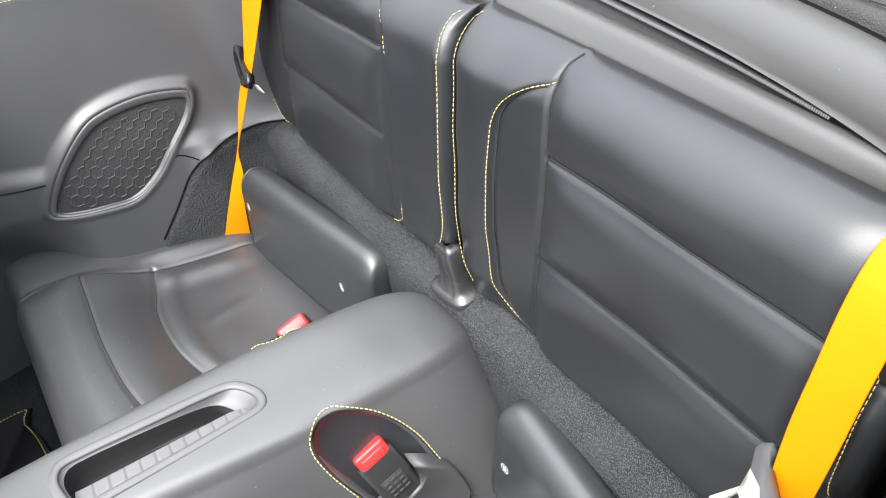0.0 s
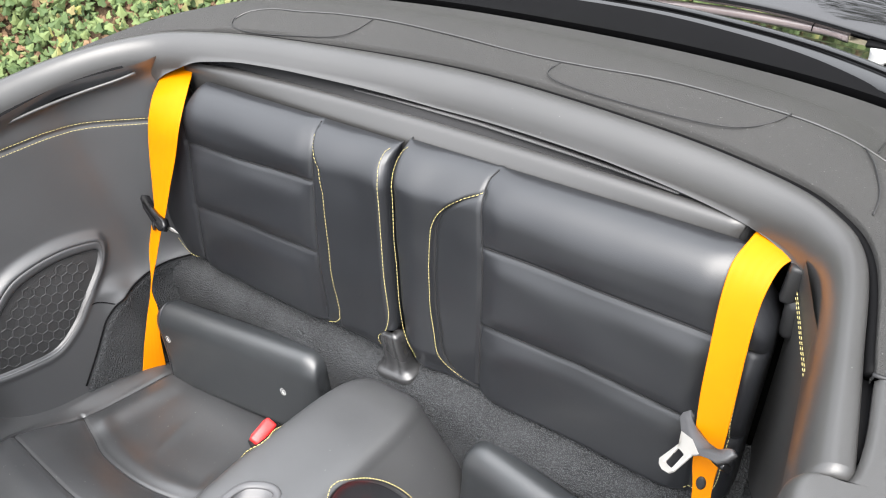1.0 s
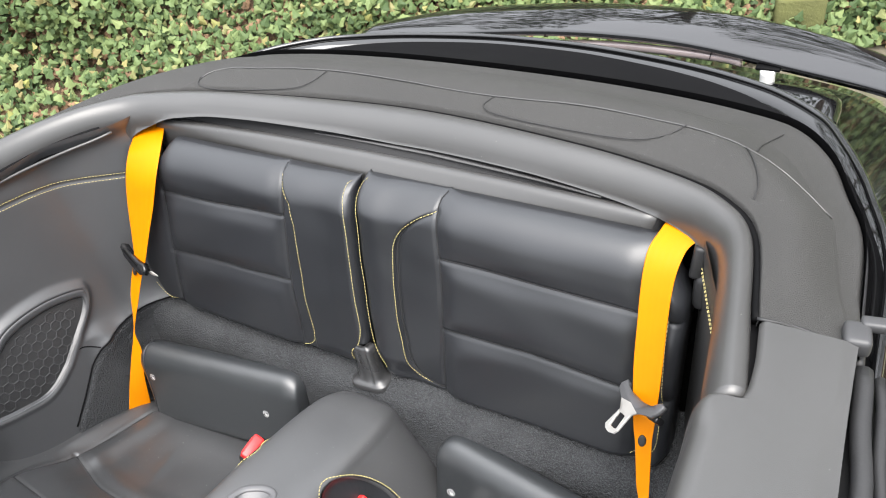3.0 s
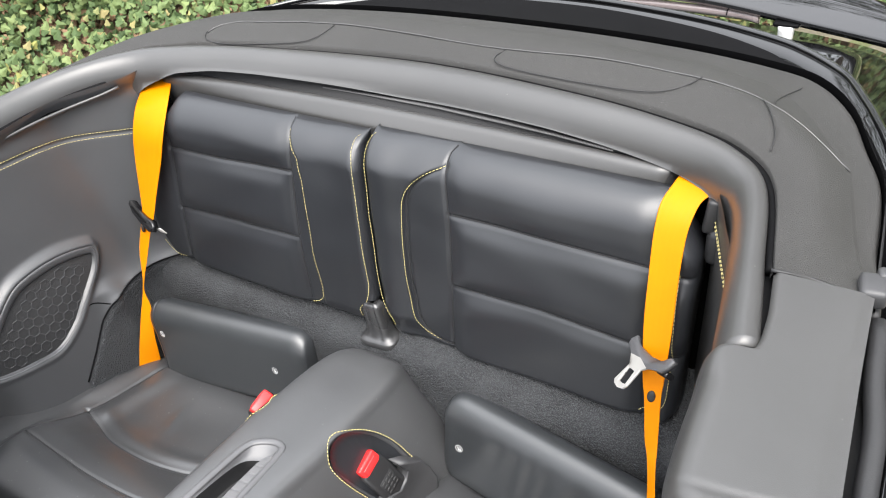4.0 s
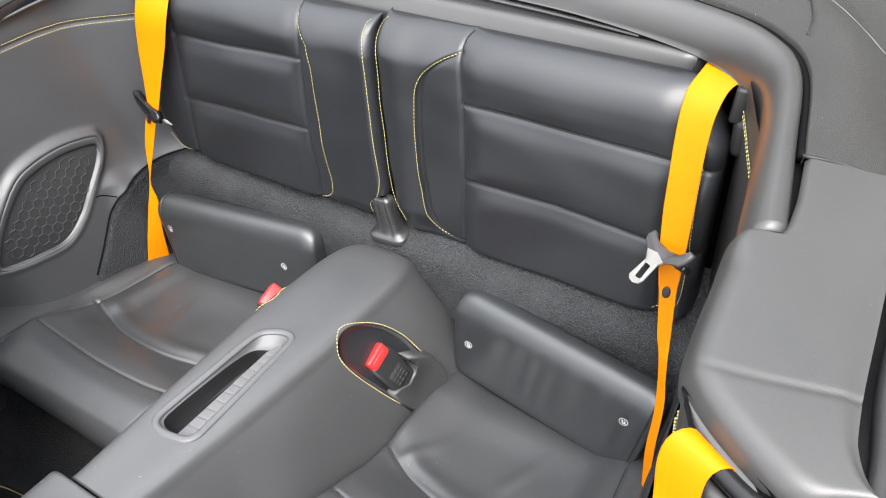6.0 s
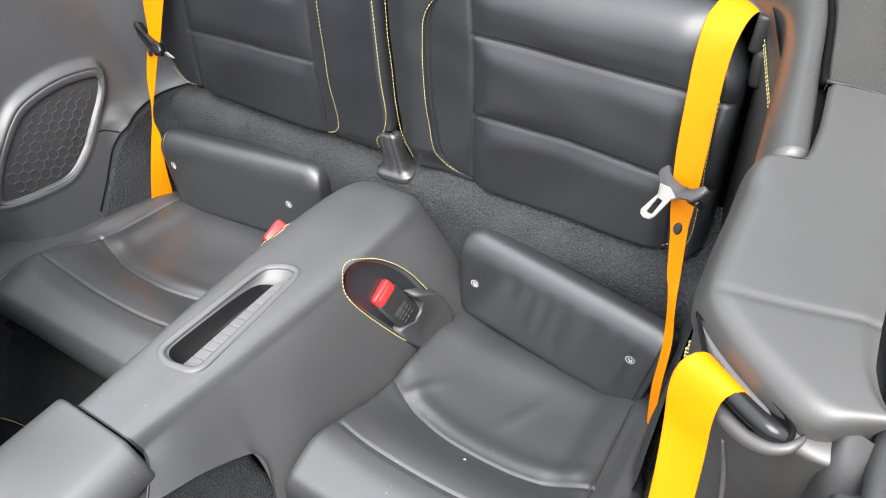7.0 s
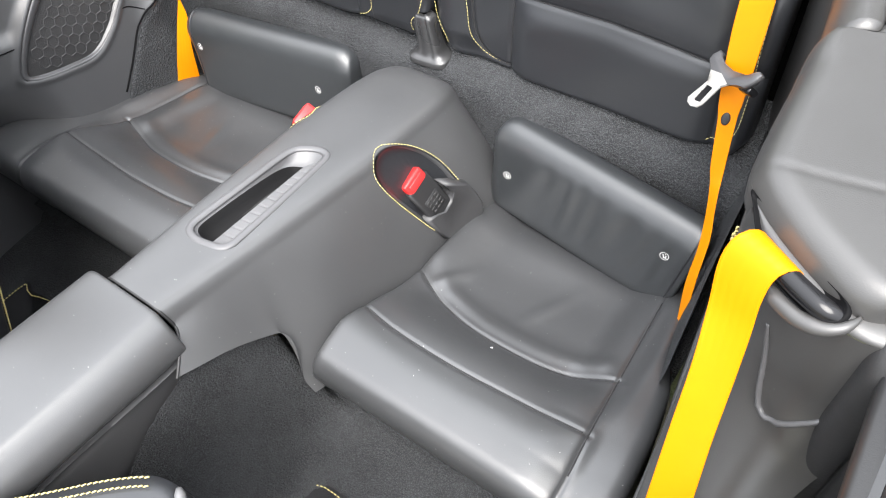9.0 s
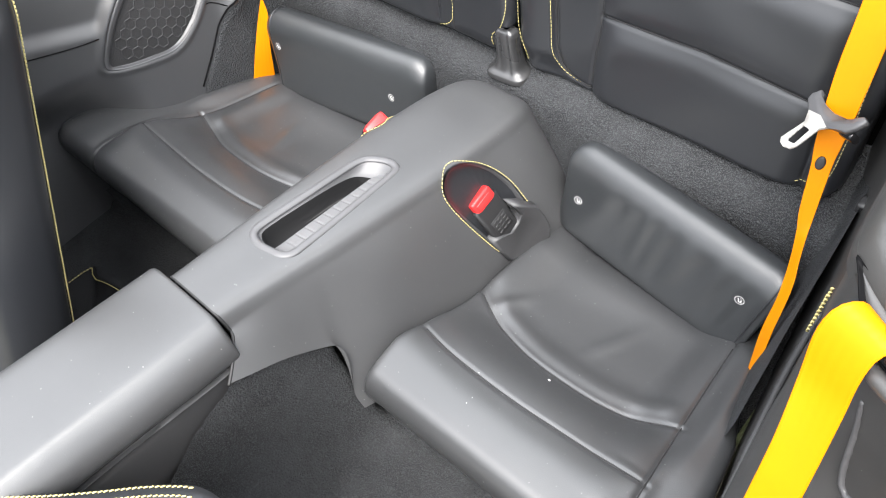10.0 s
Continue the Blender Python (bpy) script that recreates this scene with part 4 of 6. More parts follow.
def side_panel(right=False):
    lab = "black leather side panel with a double yellow seam"
    t = thing("side_panel", lab, "trim panel", at=(-0.6, -0.2, 0.5) if not right else (0.62, -0.2, 0.5))
    y = np.concatenate([np.linspace(-1.25, -0.52, 20)[:-1], np.linspace(-0.52, 0.16, 200)]) if not right else np.linspace(-0.47, 0.16, 150)
    z = np.linspace(0.36, 0.965 if not right else 0.93, 170)
    Y, Z = np.meshgrid(y, z, indexing="ij")
    X = left_x(Y, Z)
    yz = np.stack([Y, Z], 2).reshape(-1, 2)
    seam = curve([(-1.25, 0.965), (-0.5, 0.955), (-0.15, 0.91), (-0.045, 0.893), (0.1, 0.855)], 60)
    g = groove(far_from(yz, seam), 0.003, 0.003)
    if not right:
        sd = inside(yz, SPEAKER)
        g = g + 0.012 * step(sd, 0.0, 0.012) - 0.005 * np.exp(-((sd + 0.004) / 0.006) ** 2)
        near = step(sd, -0.02, 0.0).reshape(X.shape)
        X = X * (1 - near) + speaker_x(Y, Z) * near
        foot = np.linspace(-0.254, 0.04, 40)
        tube("foot_joint", np.column_stack([left_x(foot, PANEL_FOOT(foot) + 0.001) + 0.0006, foot, PANEL_FOOT(foot) + 0.001]), 0.0017, MATTBLACK, t, "dark joint along the carpet", sides=6)
        for gap in ([(-1.25, 0.85), (-0.8, 0.767), (-0.45, 0.69), (-0.35, 0.673)], [(-0.182, 0.622), (-0.16, 0.62), (-0.137, 0.602)]):
            q = curve(gap, 60)
            tube("panel_gap", np.column_stack([left_x(q[:, 0], q[:, 1]) - 0.0002, q]), 0.0013, MATTBLACK, t, "fine dark panel joint", sides=6)
    X = X - g.reshape(X.shape)
    if right:
        X = 2 * MID - X
    sheet("panel", np.stack([X, Y, Z], 2), PANEL, t, flip=right)
    for dz in (-0.005, 0.005):
        c = seam[seam[:, 0] < 0.09] + [0, dz]
        p = np.column_stack([left_x(c[:, 0], c[:, 1]), c])
        if right:
            p = across(p[p[:, 1] > -0.16])
        stitches("seam_stitching", p, (1 if not right else -1, 0, 0.2), THREAD, t, "yellow double stitching")
    if right:
        return
    # speaker: frame, cloth and a net of raised hexagons
    sp = thing("loudspeaker", "black speaker grille with a hexagon pattern in the side panel", "speaker", at=(-0.56, -0.24, 0.68))
    poly = SPEAKER
    cy, cz = poly.mean(0)
    inner = (poly - [cy, cz]) * [0.93, 0.88] + [cy + 0.001, cz - 0.006]
    rings = []
    for k, h in ((-0.06, -0.001), (0.0, 0.0025), (0.1, 0.0042), (0.3, 0.0044), (0.6, 0.0036), (0.85, 0.0026), (1.0, 0.0005), (1.03, -0.006)):
        q = poly + (inner - poly) * k
        rings.append(np.column_stack([speaker_x(q[:, 0], q[:, 1]) + h, q]))
    sheet("grille_frame", np.stack(rings), PANEL, sp, "bevelled frame, broad along its top", loop_v=True)
    rings = []
    for k in np.linspace(1, 0, 24):
        q = (inner - inner.mean(0)) * k + inner.mean(0)
        rings.append(np.column_stack([speaker_x(q[:, 0], q[:, 1]) - 0.003 + 0.002 * (1 - k * k), q]))
    sheet("grille_cloth", np.stack(rings), MESHCLOTH, sp, "fine black mesh", loop_v=True)
    V, F = [], []
    R = 0.0105
    for i in range(-16, 17):
        for j in range(-14, 15):
            c = np.array([cy + i * R * 1.5, cz + (j + 0.5 * (i % 2)) * R * math.sqrt(3)])
            hexa = [c + R * 0.98 * np.array([math.cos(a), math.sin(a)]) for a in np.arange(6) * math.pi / 3]
            if inside(np.array(hexa), inner).min() < 0.004:
                continue
            for a, b in zip(hexa, hexa[1:] + hexa[:1]):
                d = (b - a) / np.linalg.norm(b - a)
                n = np.array([-d[1], d[0]]) * 0.0007
                i0 = len(V)
                for q, h in ((a - n, 0), (a + n, 0), (b + n, 0), (b - n, 0), (a, 1), (b, 1)):
                    V.append((speaker_x(q[0], q[1]) - 0.0012 + 0.0011 * h, q[0], q[1]))
                F += [[i0, i0 + 4, i0 + 5, i0 + 3], [i0 + 4, i0 + 1, i0 + 2, i0 + 5]]
    raw("hexagon_net", V, F, PLASTIC, sp, "raised hexagon net")


side_panel()


def carpet():
    """The rear carpet: a shelf below the backrests that falls to the cushions, and up the far wall."""
    x = np.linspace(-0.56, 0.575, 240)
    prof = curve([(0.12, 0.628), (0.06, 0.608), (0.025, 0.596), (0.0, 0.586), (-0.014, 0.565), (-0.022, 0.53), (-0.028, 0.48), (-0.04, 0.42)], 70)
    P = np.zeros((240, 70, 3))
    for i, xx in enumerate(x):
        P[i, :, 0] = xx
        P[i, :, 1:] = prof
        rise = np.clip((abs(xx - MID) - 0.5) / 0.06, 0, 1) ** 2 * 0.035
        P[i, :, 2] += rise
    rng = np.random.default_rng(1)
    P[..., 2] += 0.0008 * rng.standard_normal(P.shape[:2])
    tagged(sheet("carpet_rear", P, CARPET), "dark charcoal carpet behind the rear seats", "carpet", kind="structure")
    # far corner where the carpet climbs the side panel
    yy, zz = np.linspace(-0.28, 0.075, 60), np.linspace(0.4, 0.62, 40)
    edge = PANEL_FOOT(yy)
    Q = np.zeros((60, 40, 3))
    for i, b in enumerate(yy):
        hz = 0.4 + (edge[i] - 0.4) * np.linspace(0, 1, 40)
        Q[i, :, 0] = left_x(np.full(40, b), hz) + 0.004 - 0.008 * step(hz, edge[i] - 0.012, edge[i])
        Q[i, :, 1], Q[i, :, 2] = b, hz
    tagged(sheet("carpet_side", Q, CARPET), "charcoal carpet turned up against the far side panel", "carpet", kind="structure")
    # near side: the pile climbs the side trim and ends in a rounded tip
    edge = np.interp(yy, [-0.28, -0.277, -0.268, -0.25, -0.139, -0.095, 0.075], [0.53, 0.55, 0.563, 0.578, 0.65, 0.665, 0.665])
    Q2 = np.zeros((60, 40, 3))
    for i, b in enumerate(yy):
        hz = 0.36 + (edge[i] - 0.36) * np.linspace(0, 1, 40)
        w = step(hz, 0.5, 0.86)
        Q2[i, :, 0] = np.interp(b, [-0.37, -0.31, -0.25, -0.18, -0.1, 0, 0.12], [0.581, 0.571, 0.56, 0.55, 0.54, 0.528, 0.5]) * (1 - w) + 0.57 * w - 0.012 - 0.016 * (1 - step(hz, 0.44, 0.62))
        Q2[i, :, 1], Q2[i, :, 2] = b, hz
    tagged(sheet("carpet_side_near", Q2, CARPET), "charcoal carpet turned up against the near side panel", "carpet", kind="structure")
    # strips beside the cushions
    for sgn in (1, -1):
        xs, ys = np.linspace(0.48, 0.55 if sgn > 0 else 0.605, 30), np.linspace(-0.29 if sgn > 0 else -0.5, 0.0, 60)
        X, Y = np.meshgrid(xs, ys, indexing="ij")
        Z = (0.43 if sgn > 0 else 0.405) + 0.1 * step(X, 0.53, 0.6) * step(Y, -0.45, -0.2) * (sgn < 0) + 0.09 * step(Y, -0.1, 0.0) + 0.0008 * rng.standard_normal(X.shape)
        if sgn < 0:
            X = 2 * MID - X
        tagged(sheet("carpet_strip", np.stack([X, Y, Z], 2), CARPET), "narrow charcoal carpet strip beside the rear cushion", "carpet", kind="structure")
    # front foot wells
    for sgn in (1, -1):
        ys = np.linspace(-1.3, -0.44, 150)
        X, Y, Z = np.zeros((110, 150)), np.zeros((110, 150)), np.zeros((110, 150))
        for j, b in enumerate(ys):
            up = 0.10 * float(step(np.array(b), -0.62, -0.48))
            inn = 0.06 * float(step(np.array(b), -0.494, -0.474))
            bul = 0.024 * float(step(np.array(b), -0.57, -0.5))
            zt = float(np.interp(b, [-1.3, -0.85, -0.74, -0.69, -0.617, -0.6, -0.55, -0.51, -0.49, -0.44], [0.35, 0.46, 0.59, 0.622, 0.65, 0.655, 0.628, 0.592, 0.56, 0.45]))
            xt = float(np.interp(b, [-1.3, -0.66, -0.6, -0.5], [0.094, 0.094, 0.098, 0.106]))
            q = curve([(0.74, 0.28), (0.62, 0.27 + up), (0.4, 0.27 + up), (0.22, 0.272 + up), (0.17 + bul, 0.285 + up), (0.132 + bul - inn, 0.33 + 0.7 * up), (xt + 0.01 + 0.7 * bul - inn, 0.45 - 0.15 * (0.66 - zt)), (xt + 0.003 - inn, 0.5 * zt + 0.24), (xt - inn, zt)], 110)
            X[:, j], Y[:, j], Z[:, j] = q[:, 0], b, q[:, 1] + 0.004 * np.sin(11 * q[:, 0] + 9 * b)
        Z += 0.0007 * rng.standard_normal(Z.shape)
        if sgn < 0:
            X = 2 * MID - X
        tagged(sheet("carpet_footwell", np.stack([X, Y, Z], 2), CARPET), "dark carpeted foot well in front of the rear seat", "carpet", kind="structure")


carpet()


# ---- rear seats: backrest, cushion and low bolster each ----
SEAT = {1: thing("rear_car_seat", "black leather rear seat, its cushion creased and dusty", "car seat", "rear seats", at=(0.34, -0.2, 0.36)),
        -1: thing("rear_car_seat", "black leather rear seat with a smooth cushion", "car seat", "rear seats", at=(-0.32, -0.2, 0.36))}


BACK_TOP = 0.931


def lean(z, side=1):
    """How far back a backrest's face lies at height z; the far one sits a little further forward."""
    return soft_interp(z, [0.5, 0.56, 0.61, 0.73, 0.8455, 0.93, 1.0], [0.018, 0.023, 0.03, 0.047, 0.077, 0.102, 0.124], 0.02) - (0.012 if side < 0 else 0.0)


def split(z):
    """The gap between the two backrests."""
    return np.interp(z, [0.6, 0.7, 0.72, 0.81, 0.89, 0.915, 0.931], [0.004, 0.004, 0.002, -0.007, -0.015, -0.021, -0.021])


R_PANEL = curve([(0.130, 0.9135), (0.101, 0.9015), (0.078, 0.884), (0.066, 0.863), (0.063, 0.837), (0.065, 0.775), (0.071, 0.704), (0.077, 0.654), (0.09, 0.626), (0.11, 0.615), (0.138, 0.6115)], 70)
R_VERT = np.array([(0.138, 0.59), (0.138, 0.613), (0.143, 0.729), (0.137, 0.846), (0.127, 0.916), (0.127, 0.926), (0.131, 0.9305)])
R_INNER = curve([(-0.012, 0.9305), (-0.0165, 0.927), (-0.015, 0.913), (-0.01, 0.89), (-0.003, 0.808), (0.006, 0.719), (0.009, 0.673), (0.021, 0.642), (0.026, 0.619)], 60)
L_STITCH = curve([(-0.164, 0.923), (-0.157, 0.916), (-0.137, 0.891), (-0.129, 0.855), (-0.123, 0.766), (-0.118, 0.702), (-0.114, 0.661), (-0.115, 0.641), (-0.127, 0.626), (-0.144, 0.619)], 60)
L_EDGE = curve([(-0.168, 0.9305), (-0.167, 0.927), (-0.163, 0.921), (-0.158, 0.905), (-0.156, 0.864), (-0.155, 0.745), (-0.151, 0.68), (-0.15, 0.624)], 50)
L_INNER = curve([(-0.026, 0.9305), (-0.03, 0.929), (-0.027, 0.916), (-0.02, 0.895), (-0.011, 0.814), (-0.001, 0.726), (0.0, 0.698), (-0.009, 0.668), (-0.026, 0.648), (-0.025, 0.628)], 60)
vert_x = lambda z: np.interp(z, R_VERT[:, 1], R_VERT[:, 0])


def right_back(x, z):
    P = np.stack([x, z], -1).reshape(-1, 2)
    y = lean(P[:, 1])
    off = P[:, 0] - vert_x(P[:, 1])
    pads = [R_VERT, [(0.138, 0.848), (0.328, 0.847), (0.51, 0.842)], [(0.143, 0.731), (0.292, 0.735), (0.51, 0.722)], [(0.456, 0.58), (0.452, 0.78), (0.449, 0.84), (0.442, 0.96)]]
    puff = np.ones(len(P))
    for c in pads:
        dd = np.where((off < -0.002) & (c is not pads[0]), 9, far_from(P, c))
        y = y + groove(dd, 0.0032, 0.003)
        puff = puff * (1 - np.exp(-(dd / 0.018) ** 2))
    top = 1 - step(P[:, 1], 0.895, 0.93)
    y = y - 0.008 * puff * step(off, -0.001, 0.005)
    panel = np.vstack([R_PANEL, R_VERT[1:5]])
    sd = inside(P, panel)
    flank = (1 - step(sd, -0.006, 0.002)) * (1 - step(off, -0.005, 0.005))
    flank = flank * step(P[:, 1], 0.615, 0.655) * (1 - 0.9 * np.exp(-(off / 0.024) ** 2) * step(P[:, 1], 0.88, 0.91))
    y = y - 0.008 * flank * (0.15 + 0.85 * top) + groove(far_from(P, R_PANEL), 0.0024, 0.003)
    y = y - 0.006 * np.exp(-((P[:, 0] - split(P[:, 1]) - 0.035) / 0.03) ** 2)
    y = y + groove(far_from(P, R_INNER), 0.0015, 0.003)
    # soft hollows pressed into the leather
    y = y + 0.0012 * np.sin(P[:, 0] * 31 + 2.0 * np.sin(P[:, 1] * 23)) * np.sin(P[:, 1] * 37 + 1.0)
    return y.reshape(x.shape)


def left_back(x, z):
    P = np.stack([x, z], -1).reshape(-1, 2)
    y = lean(P[:, 1], -1)
    ex = np.interp(P[:, 1], L_EDGE[::-1, 1], L_EDGE[::-1, 0])
    st = np.interp(P[:, 1], [0.62, 0.641, 0.661, 0.702, 0.766, 0.855, 0.891, 0.916, 0.931], [-0.118, -0.115, -0.114, -0.118, -0.123, -0.129, -0.137, -0.157, -0.167])
    pads = [L_EDGE, [(-0.52, 0.845), (-0.448, 0.848), (-0.301, 0.854), (-0.157, 0.861)], [(-0.52, 0.728), (-0.447, 0.732), (-0.295, 0.742), (-0.156, 0.744)], [(-0.44, 0.95), (-0.454, 0.879), (-0.448, 0.848), (-0.447, 0.73), (-0.458, 0.6)]]
    puff = np.ones(len(P))
    for i, c in enumerate(pads):
        dd = far_from(P, c)
        if i in (1, 2):
            dd = np.where((P[:, 0] > ex) | (P[:, 0] < -0.452), 9, dd)
        y = y + groove(dd, 0.0032, 0.003)
        puff = puff * (1 - np.exp(-(dd / 0.018) ** 2))
    main = step(ex - P[:, 0], -0.002, 0.004)
    flank = step(P[:, 0] - st, -0.002, 0.006)
    y = y - 0.008 * puff * main - 0.011 * flank * (1 - 0.55 * np.exp(-((P[:, 0] + 0.065) / 0.04) ** 2)) * step(P[:, 1], 0.61, 0.64)
    y = y + groove(far_from(P, L_INNER), 0.0015, 0.003)
    y = y + 0.0012 * np.sin(P[:, 0] * 29 + 2.0 * np.sin(P[:, 1] * 21)) * np.sin(P[:, 1] * 35 + 0.4)
    return y.reshape(x.shape)


def backrest(fn, xl, xr, name_label, side):
    t = SEAT[side]
    nu, nv = 190, 140
    u, v = np.linspace(0, 1, nu), np.linspace(0, 1, nv)
    # more points close to the rounded borders
    u, v = (u + 0.5 * step(u, 0, 1)) / 1.5, (v + 0.5 * step(v, 0, 1)) / 1.5
    U, V = np.meshgrid(u, v, indexing="ij")
    if side > 0:
        zb = 0.599 + 0.034 * np.clip((0.032 - xr * U) / 0.034, 0, 1) ** 2 + 0.02 * step(U, 0.95, 1) ** 2
        zt = BACK_TOP - 0.02 * step(U, 0.92, 1) ** 2
    else:
        zb = 0.609 + 0.03 * np.clip((xl * (1 - U) + 0.034) / 0.034, 0, 1) ** 2 + 0.012 * step(0.1 - U, 0, 0.1)
        zt = BACK_TOP - 0.025 * step(0.1 - U, 0, 0.1) ** 2
    Z = zb + (zt - zb) * V
    if side > 0:
        wl = split(Z) + 0.0025 + 0.01 * step(0.12 - V, 0, 0.12)
        wr = -0.03 * step(V, 0.78, 1) ** 2
    else:
        wl = 0.07 * step(V, 0.5, 1) ** 1.5 + 0.03 * step(0.25 - V, 0, 0.25)
        wr = split(Z) - 0.0025 - 0.012 * step(0.12 - V, 0, 0.12)
    X = (xl + wl) * (1 - U) + (xr + wr) * U
    Y = fn(X, Z)
    dx = np.minimum(X - (xl + wl), (xr + wr) - X)
    Y = Y + roll(dx, 0.016) + roll(zt - Z, 0.042) * 0.95 + roll(Z - zb, 0.014)
    front = np.stack([X, Y, Z], 2)
    bk = front.copy()
    bk[..., 1] = np.maximum(lean(Z, side) + 0.045, Y + 0.004)
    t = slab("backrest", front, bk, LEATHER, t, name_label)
    n = (0, -1, 0.2)

    def on(c, lift=0.0):
        return np.column_stack([c[:, 0], fn(c[:, 0], c[:, 1]) - lift + roll(BACK_TOP - np.minimum(c[:, 1], BACK_TOP - 0.0005), 0.042) * 0.95, c[:, 1]])

    if side > 0:
        cords = [R_PANEL[2:], R_VERT[1:], [(0.141, 0.848), (0.328, 0.847), (0.452, 0.844)], [(0.146, 0.731), (0.292, 0.735), (0.454, 0.725)]]
    else:
        cords = [L_EDGE[:-3], [(-0.446, 0.848), (-0.301, 0.854), (-0.158, 0.861)], [(-0.446, 0.732), (-0.295, 0.742), (-0.157, 0.744)], [(-0.454, 0.879), (-0.448, 0.848), (-0.447, 0.73), (-0.457, 0.625)]]
    for c in cords:
        c = np.asarray(c, float)
        m = np.linspace(0, 1, 60)
        cc = np.column_stack([np.interp(m, np.linspace(0, 1, len(c)), c[:, i]) for i in range(2)])
        tube("seam", on(cc, 0.0004), 0.0011, VOID, t, "tight dark seam", sides=6)
    if side > 0:
        stitches("panel_stitching", on(R_PANEL - [0.004, 0]), n, THREAD, t, "yellow stitching")
        stitches("edge_stitching", on(R_INNER + [0.003, 0]), n, THREAD, t, "yellow stitching")
        c = curve([(0.478, 0.858), (0.483, 0.789), (0.487, 0.699), (0.486, 0.651), (0.476, 0.63), (0.449, 0.613)], 40)
        stitches("outer_stitching", on(c), n, THREAD, t, "yellow stitching")
    else:
        stitches("panel_stitching", on(L_STITCH, 0.003), n, THREAD, t, "yellow stitching")
        stitches("edge_stitching", on(L_INNER - [0.004, 0]), n, THREAD, t, "yellow stitching")
        c = curve([(-0.518, 0.648), (-0.505, 0.634), (-0.484, 0.622), (-0.457, 0.6195)], 24)
        stitches("outer_stitching", on(c, -0.002), n, THREAD, t, "yellow stitching")


backrest(right_back, 0.0, 0.5, "backrest with yellow stitching and two cross seams", 1)
backrest(left_back, -0.535, 0.0, "backrest with two cross seams and a stitched centre flank", -1)


def rear_shelf():
    t = thing("rear_crossbeam", "grey padded cross trim above the rear backrests", "trim", at=(0, 0.12, 0.93))
    sec = curve([(0.148, 0.885), (0.1475, 0.91), (0.1475, 0.925), (0.149, 0.936), (0.152, 0.9425), (0.157, 0.9455), (0.163, 0.9455), (0.17, 0.943), (0.176, 0.938), (0.179, 0.93), (0.18, 0.915), (0.18, 0.9)], 40)
    x = np.linspace(-0.505, 0.432, 60)
    bow = 0.012 * np.clip(1 - ((x - MID) / 0.46) ** 2, -0.3, 1)
    P = np.zeros((60, 40, 3))
    P[..., 0] = x[:, None]
    P[..., 1] = sec[None, :, 0] + bow[:, None] * step(sec[:, 1], 0.92, 0.945)[None]
    P[..., 2] = sec[None, :, 1]
    P[-1, :, 0] += 0.016 * (sec[:, 0] - 0.148) / 0.035
    bk = P.copy()
    bk[..., 1] = 0.166 + (P[..., 1] - 0.166) * 0.5
    bk[..., 2] -= 0.03
    slab("beam", P, bk, TRIM, t)
    end = np.array([(0.433, 0.148, 0.885), (0.449, 0.183, 0.885), (0.449, 0.18, 0.925), (0.446, 0.173, 0.941), (0.439, 0.158, 0.9455), (0.434, 0.149, 0.936)])
    raw("beam_end", end, [[0, 1, 2, 3, 4, 5]], PLASTIC, t, "cut end facet", smooth=False)
    d = thing("roof_gap_lining", "black fabric lining with a coil zip below the rim", "lining", at=(0, 0.17, 0.93))
    y = np.linspace(0, 1, 16)
    x = np.linspace(-0.52, 0.53, 80)
    a = 0.166 + 0.01 * (1 - ((x - MID) / 0.5) ** 2)
    b = np.interp(x, RIM_IN[100:, 0], RIM_IN[100:, 1]) + 0.03
    Q = np.zeros((80, 16, 3))
    Q[..., 0] = x[:, None]
    Q[..., 1] = a[:, None] * (1 - y) + np.maximum(a + 0.006, b)[:, None] * y
    Q[..., 2] = 0.929 + 0.035 * y[None] + 0.001 * np.sin(y * 12)[None]
    sheet("lining", Q, VOID, d)
    V, F = [], []
    for k in range(245):
        xx = -0.16 + k * 0.0021
        c = np.array([xx, np.interp(xx, [-0.16, -0.086, 0.064, 0.198, 0.262, 0.37], [0.2, 0.2015, 0.2, 0.1915, 0.1865, 0.174]), 0.9465])
        i = len(V)
        for dx, dy, dz in ((-0.0008, -0.004, 0), (0.0008, -0.004, 0), (0.0008, 0.004, 0), (-0.0008, 0.004, 0), (0, -0.003, 0.003), (0, 0.003, 0.003)):
            V.append(c + [dx, dy, dz])
        F += [[i, i + 1, i + 4], [i + 2, i + 3, i + 5], [i, i + 4, i + 5, i + 3], [i + 1, i + 2, i + 5, i + 4]]
    raw("zip_coil", V, F, PLASTIC, d, "dark coil zip")


rear_shelf()


# ---- rear cushions ----
SEAM_A = curve([(0.17, -0.392), (0.232, -0.402), (0.324, -0.405), (0.404, -0.401), (0.511, -0.394)], 40)
SEAM_B = curve([(0.166, -0.276), (0.195, -0.293), (0.238, -0.312), (0.304, -0.327), (0.393, -0.326), (0.459, -0.309), (0.503, -0.296)], 40)
SEAM_C = curve([(0.487, -0.10), (0.49, -0.162), (0.499, -0.29), (0.508, -0.385), (0.513, -0.45), (0.514, -0.5)], 40)


